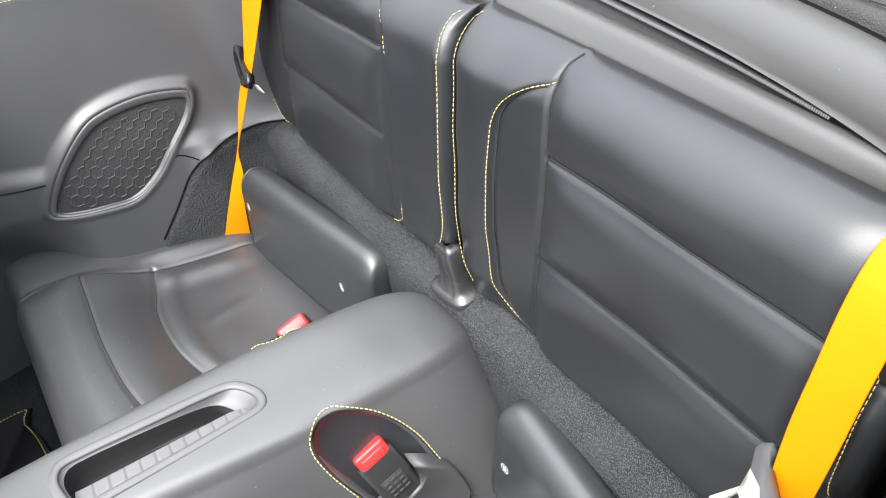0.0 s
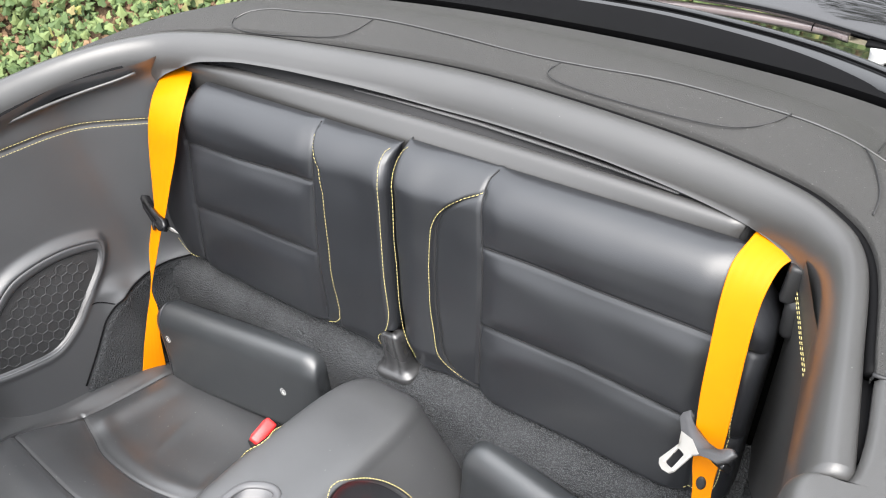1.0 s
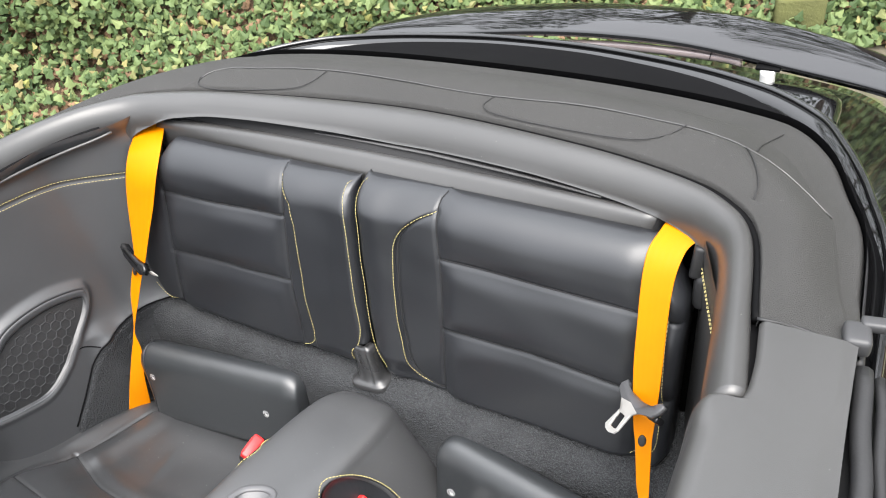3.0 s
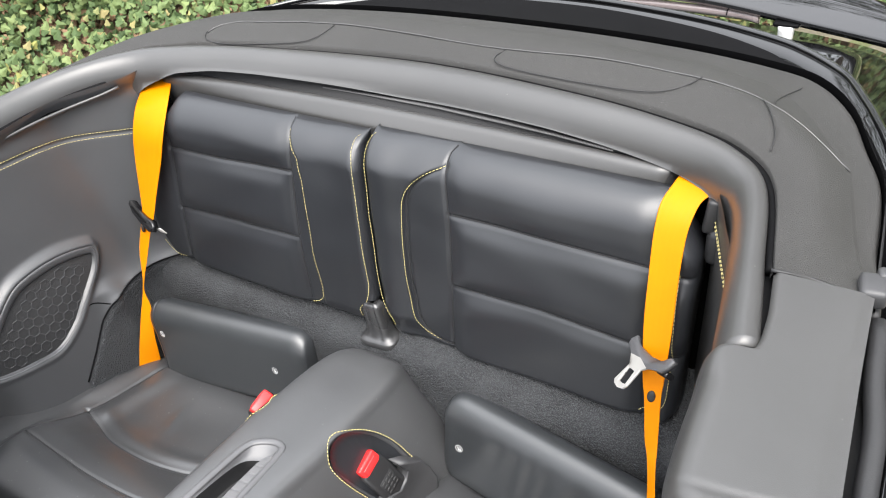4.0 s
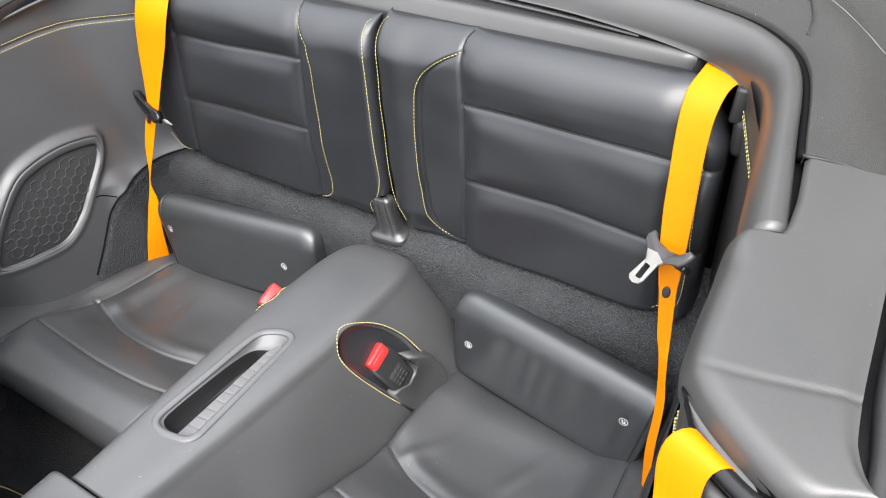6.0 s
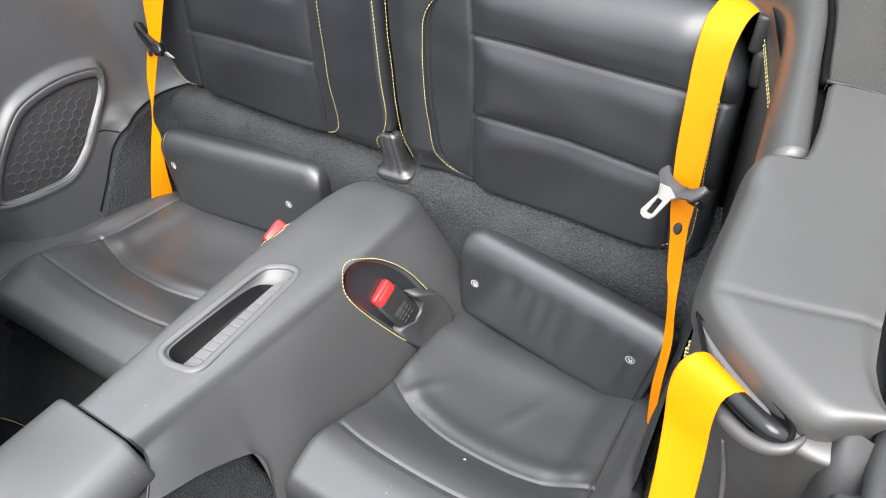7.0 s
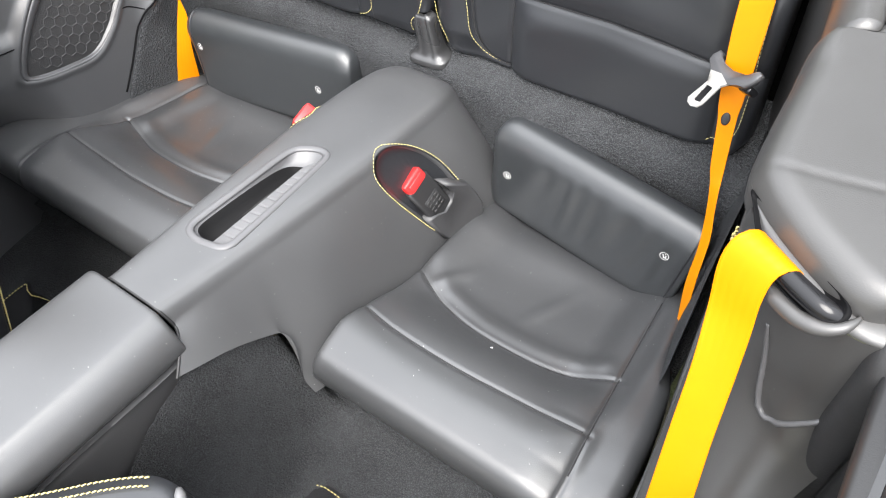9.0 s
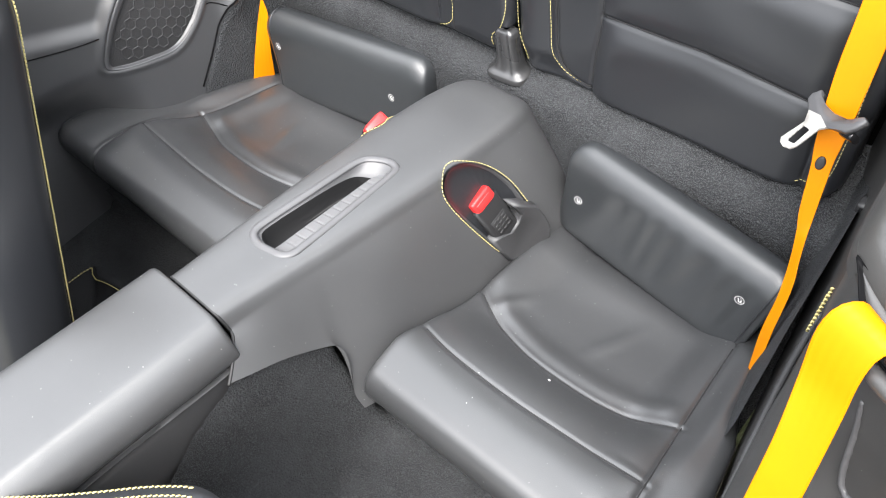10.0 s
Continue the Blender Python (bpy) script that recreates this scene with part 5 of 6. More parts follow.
def cushion_z(x, y, far=False):
    P = np.stack([x, y], -1).reshape(-1, 2)
    x, y = P[:, 0], P[:, 1]
    z = soft_interp(y, [-0.52, -0.47, -0.43, -0.40, -0.37, -0.34, -0.31, -0.27, -0.2, -0.14, -0.08], [0.556, 0.562, 0.562, 0.556, 0.535, 0.508, 0.482, 0.464, 0.446, 0.432, 0.40])
    wing_up = step(x, 0.43, 0.505) * np.interp(y, [-0.45, -0.38, -0.3, -0.15], [0.0, 0.008, 0.034, 0.035])
    z = z + wing_up * (0.5 if far else 1.0) + 0.012 * step(0.24 - x, 0, 0.07) * step(y, -0.36, -0.28)
    outer = step(x, 0.508, 0.575)
    z = z - 0.012 * outer
    side = soft_interp(y, [-0.52, -0.45, -0.40, -0.35, -0.3, -0.24, -0.15, -0.08], [0.552, 0.558, 0.553, 0.54, 0.524, 0.507, 0.478, 0.44])
    if far:
        side = side - 0.022 * step(y, -0.5, -0.3)
    k = step(x, 0.5, 0.53)
    z = z * (1 - k) + side * k
    puff = np.ones(len(P))
    for c, dep in ((SEAM_A, 0.003), (SEAM_B, 0.004), (SEAM_C, 0.003)):
        dd = far_from(P, c)
        z = z - groove(dd, dep, 0.003)
        puff = puff * (1 - np.exp(-(dd / 0.026) ** 2))
    z = z + 0.007 * puff * (1 - 0.6 * k)
    # a soft crest behind the curved seam
    s = y - np.interp(x, SEAM_B[:, 0], SEAM_B[:, 1])
    z = z + 0.0055 * np.exp(-((s - 0.024) / 0.016) ** 2) * step(x, 0.18, 0.23) * (1 - step(x, 0.46, 0.5))
    s = np.interp(y, SEAM_C[::-1, 1], SEAM_C[::-1, 0]) - x
    z = z + 0.003 * np.exp(-((s - 0.024) / 0.016) ** 2) * step(y, -0.31, -0.27) * (1 - step(y, -0.2, -0.14))
    # the hollow of the seat and its soft folds
    z = z - 0.008 * np.exp(-(((x - 0.33) / 0.1) ** 2 + ((y + 0.2) / 0.06) ** 2))
    z = z + 0.003 * np.exp(-((x - 0.36 - 0.35 * (y + 0.22)) / 0.012) ** 2) * np.exp(-((y + 0.23) / 0.04) ** 2)
    z = z + 0.003 * np.exp(-((x - 0.205 - 0.5 * (y + 0.28)) / 0.011) ** 2) * np.exp(-((y + 0.265) / 0.028) ** 2)
    return z


def cushion(far=False):
    t = SEAT[-1 if far else 1]
    nu, ny, nf = 170, 150, 26
    u = np.linspace(0, 1, nu)
    yy = np.linspace(-0.085, -0.475, ny)
    xl = lambda y: np.interp(y, [-0.5, -0.47, -0.43, -0.39, -0.34, -0.28, -0.1], [0.17, 0.164, 0.161, 0.166, 0.168, 0.163, 0.16])
    xr = lambda y: np.interp(y, [-0.5, -0.41, -0.35, -0.28, -0.24, -0.19, -0.085], [0.58, 0.576, 0.572, 0.562, 0.545, 0.534, 0.525])
    if far:
        xr = lambda y: np.interp(y, [-0.5, -0.41, -0.35, -0.28, -0.24, -0.19, -0.085], [0.642, 0.63, 0.61, 0.585, 0.562, 0.54, 0.525])
    rows = []
    for y in yy:
        x = xl(y) + (xr(y) - xl(y)) * u
        z = cushion_z(x, np.full(nu, y), far) - roll(xr(y) - x, 0.02) * 0.8 - roll(x - xl(y), 0.012) * 0.6
        rows.append(np.column_stack([x, np.full(nu, y), z]))
    last = rows[-1]
    for k in range(1, nf + 1):
        a = min(k / 14, 1) * math.pi / 2
        down = max(0, k - 14) * 0.011
        bulge = 0.012 * math.sin(min(1, down / 0.13) * math.pi)
        r = last.copy()
        r[:, 1] = -0.475 - 0.03 * math.sin(a) + 0.03 * min(1, down / 0.13) - bulge * 0.3
        r[:, 2] = last[:, 2] - 0.038 * (1 - math.cos(a)) - down
        seam = groove(np.abs(r[:, 0] - 0.514), 0.003, 0.0036)
        r[:, 1] += seam
        rows.append(r)
    P = np.stack(rows)
    bk = P.copy()
    bk[..., 2] = np.minimum(P[..., 2] - 0.02, 0.40)
    bk[:, :, 1] = np.maximum(P[:, :, 1], -0.45)
    if far:
        P, bk = across(P), across(bk)
    t = slab("cushion", P, bk, LEATHER_USED_LIT, t, "cushion with curved seams")
    for c in (SEAM_A[1:-1], SEAM_B[1:-1], SEAM_C[4:-5]):
        ln = np.column_stack([c, cushion_z(c[:, 0], c[:, 1], far) + 0.0003])
        tube("seam", across(ln) if far else ln, 0.001, VOID, t, "tight dark seam", sides=6)
    if not far:
        bm = rounded_box((0.0035, 0.0022, 0.0012), 0.0004, 1, pose(0.338, -0.343, 0.5125, 10, 0, 40))
        tagged(part("paper_scrap", bm, WHITE), "tiny white scrap lying on the rear cushion", "scrap")


cushion()
cushion(True)


# ---- padded low bolsters standing behind the cushions ----
def bolster(far=False):
    t = SEAT[-1 if far else 1]
    n, nsec = 120, 72
    f = lambda z: -0.205 + 0.25 * z
    turn = lambda x: 0.009 - 0.04 * (x - 0.19) / 0.28
    sec = [(f(0.418) + 0.01, 0.414), (f(0.43) - 0.004, 0.43), (f(0.47) - 0.002, 0.47), (f(0.51), 0.51), (f(0.53), 0.53), (f(0.55) + 0.002, 0.549), (f(0.566) + 0.013, 0.565), (-0.034, 0.569), (-0.014, 0.56),
           (-0.014, 0.55), (-0.03, 0.48), (-0.045, 0.42), (-0.07, 0.408)]
    sec = curve(sec, nsec, True)
    core = np.array([-0.06, 0.51])
    s = np.linspace(0, 1, n)
    s = (s + 0.7 * step(s, 0, 1)) / 1.7
    shrink = np.concatenate([[0.02, 0.4, 0.8], np.ones(n), [0.8, 0.4, 0.02]])
    s = np.concatenate([[0, 0, 0], s, [1, 1, 1]])
    n += 6
    P = np.zeros((n, nsec, 3))
    for i, k in enumerate(s):
        d = min(k, 1 - k) * 0.365
        e = roll(np.array(d), 0.03 if k < 0.5 else 0.024)
        q = core + (sec - core) * (1 - e / np.array([0.05, 0.095])) * shrink[i]
        x0 = np.interp(q[:, 1], [0.43, 0.54, 0.6], [0.153, 0.157, 0.172])
        x1 = np.interp(q[:, 1], [0.42, 0.44, 0.58, 0.6], [0.488, 0.494, 0.521, 0.517])
        x = x0 + (x1 - x0) * k
        fold = 0.0
        if not far:
            wave = (np.sin((x - 0.2) * 170 - (q[:, 1] - 0.5) * 45 + 1.5 * np.sin(x * 40)) + 0.5 * np.sin((x - 0.2) * 95 + 1)) * np.exp(-((x - 0.37) / 0.12) ** 2)
            fold = 0.0022 * wave * step(q[:, 1], 0.44, 0.48) * (1 - step(q[:, 1], 0.525, 0.555)) * (q[:, 0] < -0.05)
        P[i] = np.column_stack([x, q[:, 0] + fold + turn(x), q[:, 1]])
    if far:
        P = across(P)
    V = P.reshape(-1, 3)
    F = quads(n, nsec, loop_v=True) + [list(range(nsec))[::-1], list(range((n - 1) * nsec, n * nsec))]
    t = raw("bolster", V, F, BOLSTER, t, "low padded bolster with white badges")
    # piping seam round the outer end
    k = n - 11
    tube("piping", P[k] + [0.001 if not far else -0.001, 0, 0], 0.0016, LEATHER, t, "thin black piping", sides=5, closed=True, up=(1, 0.1, 0.1))
    for (bx, by, bz) in ((0.192, 0, 0.495), (0.468, 0, 0.522)) if not far else ((-0.46, 0, 0.521), (-0.2, 0, 0.501)):
        by = f(bz) - 0.0022 + turn(bx if not far else 2 * MID - bx)
        m = basis((bx, by, bz), (1, 0, 0), (0, 0.24, 0.97), (0, -0.97, 0.24))
        badge = thing_part_badge(t, m)


def thing_part_badge(t, m):
    """Small round printed badge: white ring with a plain slanted mark."""
    ang = np.linspace(0, 2 * math.pi, 28, endpoint=False)
    V, F = [], []
    for r in (0.0068, 0.0058):
        V += [m @ Vector((r * math.cos(a), r * math.sin(a), 0.0006)) for a in ang]
    F += [[i, (i + 1) % 28, 28 + (i + 1) % 28, 28 + i] for i in range(28)]
    bm = bmesh.new()
    vs = [bm.verts.new(v) for v in V]
    for f4 in F:
        bm.faces.new([vs[k] for k in f4])
    for w, h, x, y, a in ((0.0016, 0.0074, -0.0012, -0.0004, 20), (0.0052, 0.0014, 0.0012, -0.0028, 5), (0.0018, 0.0038, 0.0022, -0.0004, -15), (0.0014, 0.0014, 0.001, 0.0034, 0)):
        b2 = rounded_box((w, h, 0.0004), 0.0001, 1, m @ pose(x, y, 0.0007, 0, 0, a))
        me = bpy.data.meshes.new("tmp")
        b2.to_mesh(me)
        b2.free()
        bm.from_mesh(me)
        bpy.data.meshes.remove(me)
    return part("badge", bm, WHITE, t, "round white printed badge", smooth=False)


bolster()
bolster(True)


# ---- centre console: tunnel cover, tray, lid ----
CONSOLE = thing("centre_console", "dark grey vinyl-covered centre console with a ribbed tray", "console", at=(0.01, -0.5, 0.3))


def tun_top(y):
    return soft_interp(y, [-0.62, -0.14, -0.1, -0.06, -0.03, -0.01, 0.004, 0.013, 0.018], [0.728, 0.624, 0.614, 0.604, 0.591, 0.573, 0.55, 0.515, 0.47])


def tun_crease(y):
    return soft_interp(y, [-0.60, -0.56, -0.42, -0.25, -0.1, -0.06, -0.03, -0.008, 0.008, 0.018], [0.056, 0.058, 0.071, 0.083, 0.081, 0.076, 0.067, 0.055, 0.042, 0.03])


TRAY = curve([(-0.018, -0.462), (-0.01, -0.472), (0.004, -0.476), (0.022, -0.474), (0.04, -0.469), (0.048, -0.458), (0.048, -0.44), (0.044, -0.38), (0.038, -0.31), (0.034, -0.274), (0.026, -0.264), (0.01, -0.264), (-0.008, -0.274), (-0.017, -0.286), (-0.02, -0.31), (-0.02, -0.38), (-0.02, -0.44)], 130, True)


SKIRT = curve([(0.100, -0.618, 0.664), (0.104, -0.592, 0.652), (0.108, -0.554, 0.632), (0.111, -0.525, 0.610), (0.115, -0.503, 0.593), (0.12, -0.491, 0.583), (0.128, -0.489, 0.57), (0.135, -0.494, 0.553), (0.141, -0.504, 0.528), (0.147, -0.512, 0.505), (0.16, -0.514, 0.485)], 90)


def tunnel():
    t = CONSOLE
    yt = np.concatenate([np.linspace(-0.574, -0.44, 110)[:-1], np.linspace(-0.44, -0.06, 150)[:-1], np.linspace(-0.06, 0.018, 44)])
    half = 40
    rows = []
    for y in yt:
        zt, xc = float(tun_top(y)), float(tun_crease(y)) - MID
        # lower edge: a skirt that sweeps over the foot well, then along the cushion
        if y < -0.44:
            k = (y + 0.574) / 0.134 * 89
            bx, by, bz = (float(np.interp(k, np.arange(90), SKIRT[:, i])) for i in range(3))
        else:
            bx = float(np.interp(y, [-0.44, -0.42, -0.35, -0.1, -0.04, -0.01, 0.018], [0.16, 0.166, 0.18, 0.184, 0.172, 0.15, 0.11]))
            by = y - 0.074 * float(step(np.array(-y), 0.3, 0.44))
            bz = float(np.interp(y, [-0.44, -0.4, -0.33, -0.2, 0.018], [0.485, 0.475, 0.43, 0.36, 0.42]))
        bx -= MID
        top = curve([(0, zt), (xc * 0.45, zt), (xc * 0.75, zt - 0.0015), (xc * 0.93, zt - 0.005), (xc + 0.003, zt - 0.013), (xc + 0.0095, zt - 0.027)], half)
        hollow = 0.3 * float(step(np.array(y), -0.55, -0.485) * (1 - step(np.array(y), -0.455, -0.38)))
        k = np.linspace(0, 1, 48)[1:]
        power = 1 - 0.32 * float(step(np.array(y), -0.574, -0.44))
        f = k ** power * (1 - hollow) + hollow * k ** 2.6
        fx = top[-1, 0] + (bx - top[-1, 0]) * f
        fz = top[-1, 1] + (bz - top[-1, 1]) * k
        fy = y + (by - y) * k ** 1.4
        h = np.column_stack([np.concatenate([top[:, 0], fx]), np.concatenate([np.full(half, y), fy]), np.concatenate([top[:, 1], fz])])
        m = h[1:][::-1] * [-1, 1, 1]
        rows.append(np.vstack([m, h]) + [MID, 0, 0])
    half = half + 47
    P = np.stack(rows)
    # ease the sweep between the skirt and the flank
    n = P.shape[1]
    soft = step(np.abs(np.arange(n) - (n - 1) / 2), 36, 48)[None, :, None] * np.ones((len(P), 1, 1))
    for _ in range(220):
        Q = P.copy()
        Q[1:-1, 1:-1] = 0.25 * (P[2:, 1:-1] + P[:-2, 1:-1] + P[1:-1, 2:] + P[1:-1, :-2])
        P = P + (Q - P) * soft
    flat = P[..., :2].reshape(-1, 2)
    sd = inside(flat, TRAY).reshape(P.shape[:2])
    top = np.abs(np.arange(2 * half - 1) - half + 1) < 44
    P[..., 2] -= np.where(top[None], 0.045 * step(sd, 0.0, 0.008), 0)
    P0 = P.copy()
    # recess for the buckles on both flanks
    for c, sgn in ((1, 1), (-1, -1)):
        q = P[..., 1:].reshape(-1, 2)
        s2 = inside(q, BUCKLE_EDGE).reshape(P.shape[:2])
        mask = ((P[..., 0] - MID) * sgn > 0.05)
        P[..., 0] -= sgn * np.where(mask, 0.022 * step(s2, 0.003, 0.014), 0)
    sheet("tunnel_cover", P, VINYL, t)
    # front rim of the cover
    e = P[0]
    tube("cover_edge", e + [0, -0.0005, -0.002], 0.0022, RUBBER, t, sides=6, up=(0, 1, 0.1))
    for sgn in (1, -1):
        line = np.column_stack([0.32 - 0.35 * BUCKLE_EDGE[:, 1] + 0.004, BUCKLE_EDGE])
        keep = ~((BUCKLE_EDGE[:, 1] < 0.50) & (BUCKLE_EDGE[:, 0] > -0.19))
        k0 = int(np.argmax(~keep))
        order = [i % len(line) for i in range(k0, k0 + len(line)) if keep[i % len(line)]]
        ln = flank_snap(P, line[order], sgn)
        stitches("buckle_stitching", ln, (sgn * 0.94, 0, 0.33), THREAD, t, "yellow stitching round the buckle recess", r=0.0007, pitch=0.0058, length=0.004)
        # black leather pocket around the buckle
        c0 = np.array([-0.185, 0.545])
        rings = []
        for kk, dx in ((0.965, 0.0008), (0.94, -0.001), (0.9, -0.005), (0.84, -0.009), (0.7, -0.012), (0.4, -0.013), (0.02, -0.013)):
            q = (BUCKLE_EDGE - c0) * kk + c0
            base = flank_snap(P0, np.column_stack([np.zeros(len(q)), q]), sgn)
            base[:, 0] += sgn * dx
            rings.append(base)
        sheet("buckle_pocket", np.stack(rings), LEATHER, t, "black leather pocket around the buckle", loop_v=True)
    # tray: frame, walls, ribbed rubber floor
    zt = lambda q: tun_top(q[:, 1])
    ring = np.column_stack([TRAY, zt(TRAY) - 0.001])
    tube("tray_frame", ring, 0.0056, MOULD, t, "rounded grey plastic tray frame", sides=12, closed=True, flat=0.55)
    cen = TRAY.mean(0)
    lo, hi = TRAY.min(0), TRAY.max(0)
    uv = (TRAY - lo) / (hi - lo)
    mouth = np.column_stack([lo[0] + 0.0065 + uv[:, 0] * (hi[0] - lo[0] - 0.0095), lo[1] + 0.0075 + uv[:, 1] * (hi[1] - lo[1] - 0.036)])
    edge = (TRAY - cen) * [0.93, 0.98] + cen
    rows = []
    for k in np.linspace(0, 1, 8):
        q = edge + (mouth - edge) * k
        rows.append(np.column_stack([q, zt(q) + 0.0016 - (0.007 + 0.012 * uv[:, 1] ** 3) * step(np.array(k), -0.35, 1.1)]))
    sheet("tray_bevel", np.stack(rows), MOULD, t, "sloping grey border inside the tray frame", loop_v=True)
    well = [rows[-1] - [0, 0, 0.0002], rows[-1] - [0, 0, 0.012], rows[-1] - [0, 0, 0.034]]
    for k in (0.5, 0.0):
        q = (mouth - mouth.mean(0)) * k + mouth.mean(0)
        well.append(np.column_stack([q, zt(q) - 0.048]))
    sheet("tray_bowl", np.stack(well), DARK, t, "dark tray well", loop_v=True)
    xa, xb2 = lambda y: np.interp(y, [-0.465, -0.3, -0.285, -0.277], [0.012, 0.006, 0.01, 0.02]), lambda y: np.interp(y, [-0.468, -0.455, -0.3, -0.275], [0.03, 0.04, 0.032, 0.022])
    yy = np.linspace(-0.464, -0.277, 201)
    s = np.linspace(0, 1, 20)
    M = np.zeros((201, 20, 3))
    for i, y in enumerate(yy):
        M[i, :, 0] = xa(y) + (xb2(y) - xa(y)) * s
        M[i, :, 1] = y
        rib = -0.0016 * np.exp(-((((y + 0.47) / 0.0158) % 1 - 0.5) / 0.09) ** 2)
        M[i, :, 2] = tun_top(y) - 0.0145 + 0.0085 * s + rib * step(s, 0.06, 0.12) - roll(s * 0.04, 0.006) - roll((1 - s) * 0.04, 0.006)
    B = M.copy()
    B[..., 2] -= 0.01
    slab("tray_mat", M, B, MATGREY, t, "ribbed grey rubber tray mat")
    return P


def flank_snap(P, line, sgn):
    """Lay a line on the tunnel's flank."""
    half = (P.shape[1] - 1) // 2
    side = P[:, half:] if sgn > 0 else P[:, :half + 1]
    side = side.reshape(-1, 3)
    out = []
    for q in line:
        d = (side[:, 1] - q[1]) ** 2 + (side[:, 2] - q[2]) ** 2 + np.where(np.abs(side[:, 0] - MID) < 0.06, 1, 0)
        near = np.argsort(d)[:4]
        w = 1 / (d[near] + 1e-8)
        out.append((side[near, 0] @ w / w.sum() + sgn * 0.001, q[1], q[2]))
    return np.array(out)


BUCKLE_EDGE = curve([(-0.249, 0.598), (-0.248, 0.622), (-0.231, 0.637), (-0.204, 0.634), (-0.178, 0.616), (-0.154, 0.587), (-0.138, 0.553), (-0.130, 0.515), (-0.12, 0.468), (-0.14, 0.452), (-0.19, 0.46), (-0.212, 0.484), (-0.238, 0.555)], 80, True)
tunnel()


def buckle(sgn):
    t = thing("belt_buckle", "black seat-belt buckle with a red release button in the console side", "buckle", "rear buckles", at=(MID + sgn * 0.1, -0.17, 0.5))
    ex = Vector((sgn * 0.40, 0.16, -0.88)).normalized()      # along the buckle, down and back
    nz = Vector((sgn * 0.9, -0.05, 0.42)).normalized()
    ey = nz.cross(ex).normalized()
    nz = ex.cross(ey).normalized()
    o = Vector((0.122, -0.188, 0.52)) if sgn > 0 else Vector((-0.132, -0.172, 0.528))
    m = basis(o, ex, ey, nz)
    out = [(-0.042, -0.024), (0.03, -0.024), (0.042, -0.016), (0.044, 0.016), (0.032, 0.024), (-0.042, 0.024)]
    body = part("buckle_body", prism(out, 0.026, m @ pose(0, 0, -0.010), 0.005, 3), DARK, t)
    red = part("release_button", rounded_box((0.022, 0.042, 0.02), 0.004, 3, m @ pose(-0.044, 0, 0.0045, 0, -10, 0)), RED, t, "glossy red release button")
    part("button_ridge", rounded_box((0.012, 0.03, 0.003), 0.0012, 2, m @ pose(-0.0435, 0, 0.0145, 0, -10, 0)), RED, red)
    part("label_plate", rounded_box((0.03, 0.03, 0.0006), 0.0002, 1, m @ pose(0.004, 0, 0.0162)), DARK, body)
    for k in range(4):
        for j in range(3):
            part("label_bar", rounded_box((0.003, 0.007, 0.0004), 0.0001, 1, m @ pose(-0.006 + 0.0066 * k, -0.009 + 0.009 * j, 0.0168)), GREYPRINT, body)
    # moulded shield that holds the foot
    up = np.array([(-0.163, 0.536), (-0.145, 0.522), (-0.125, 0.505), (-0.118, 0.48), (-0.116, 0.457), (-0.125, 0.443), (-0.165, 0.45), (-0.204, 0.463), (-0.212, 0.488), (-0.216, 0.512), (-0.2, 0.508), (-0.184, 0.5), (-0.166, 0.505), (-0.155, 0.516)])
    V, F = [], []
    n = len(up)
    cen = np.array([-0.158, 0.482])
    for k, (grow, lift) in enumerate(((1.06, -0.012), (1.05, 0.003), (1.0, 0.009), (0.93, 0.011), (0.9, -0.012))):
        for q in (up - cen) * grow + cen:
            V.append((MID + sgn * (0.318 - 0.35 * q[1] + lift * 0.8 + 0.004 * step(q[0], -0.19, -0.13) * (k > 0) - MID), q[0], q[1]))
    for k in range(4):
        for i in range(n):
            j = (i + 1) % n
            F.append([k * n + i, k * n + j, (k + 1) * n + j, (k + 1) * n + i])
    F.append([3 * n + i for i in range(n)])
    raw("shield", V, F, PLASTIC, t, "grey moulded shield")


buckle(1)
buckle(-1)


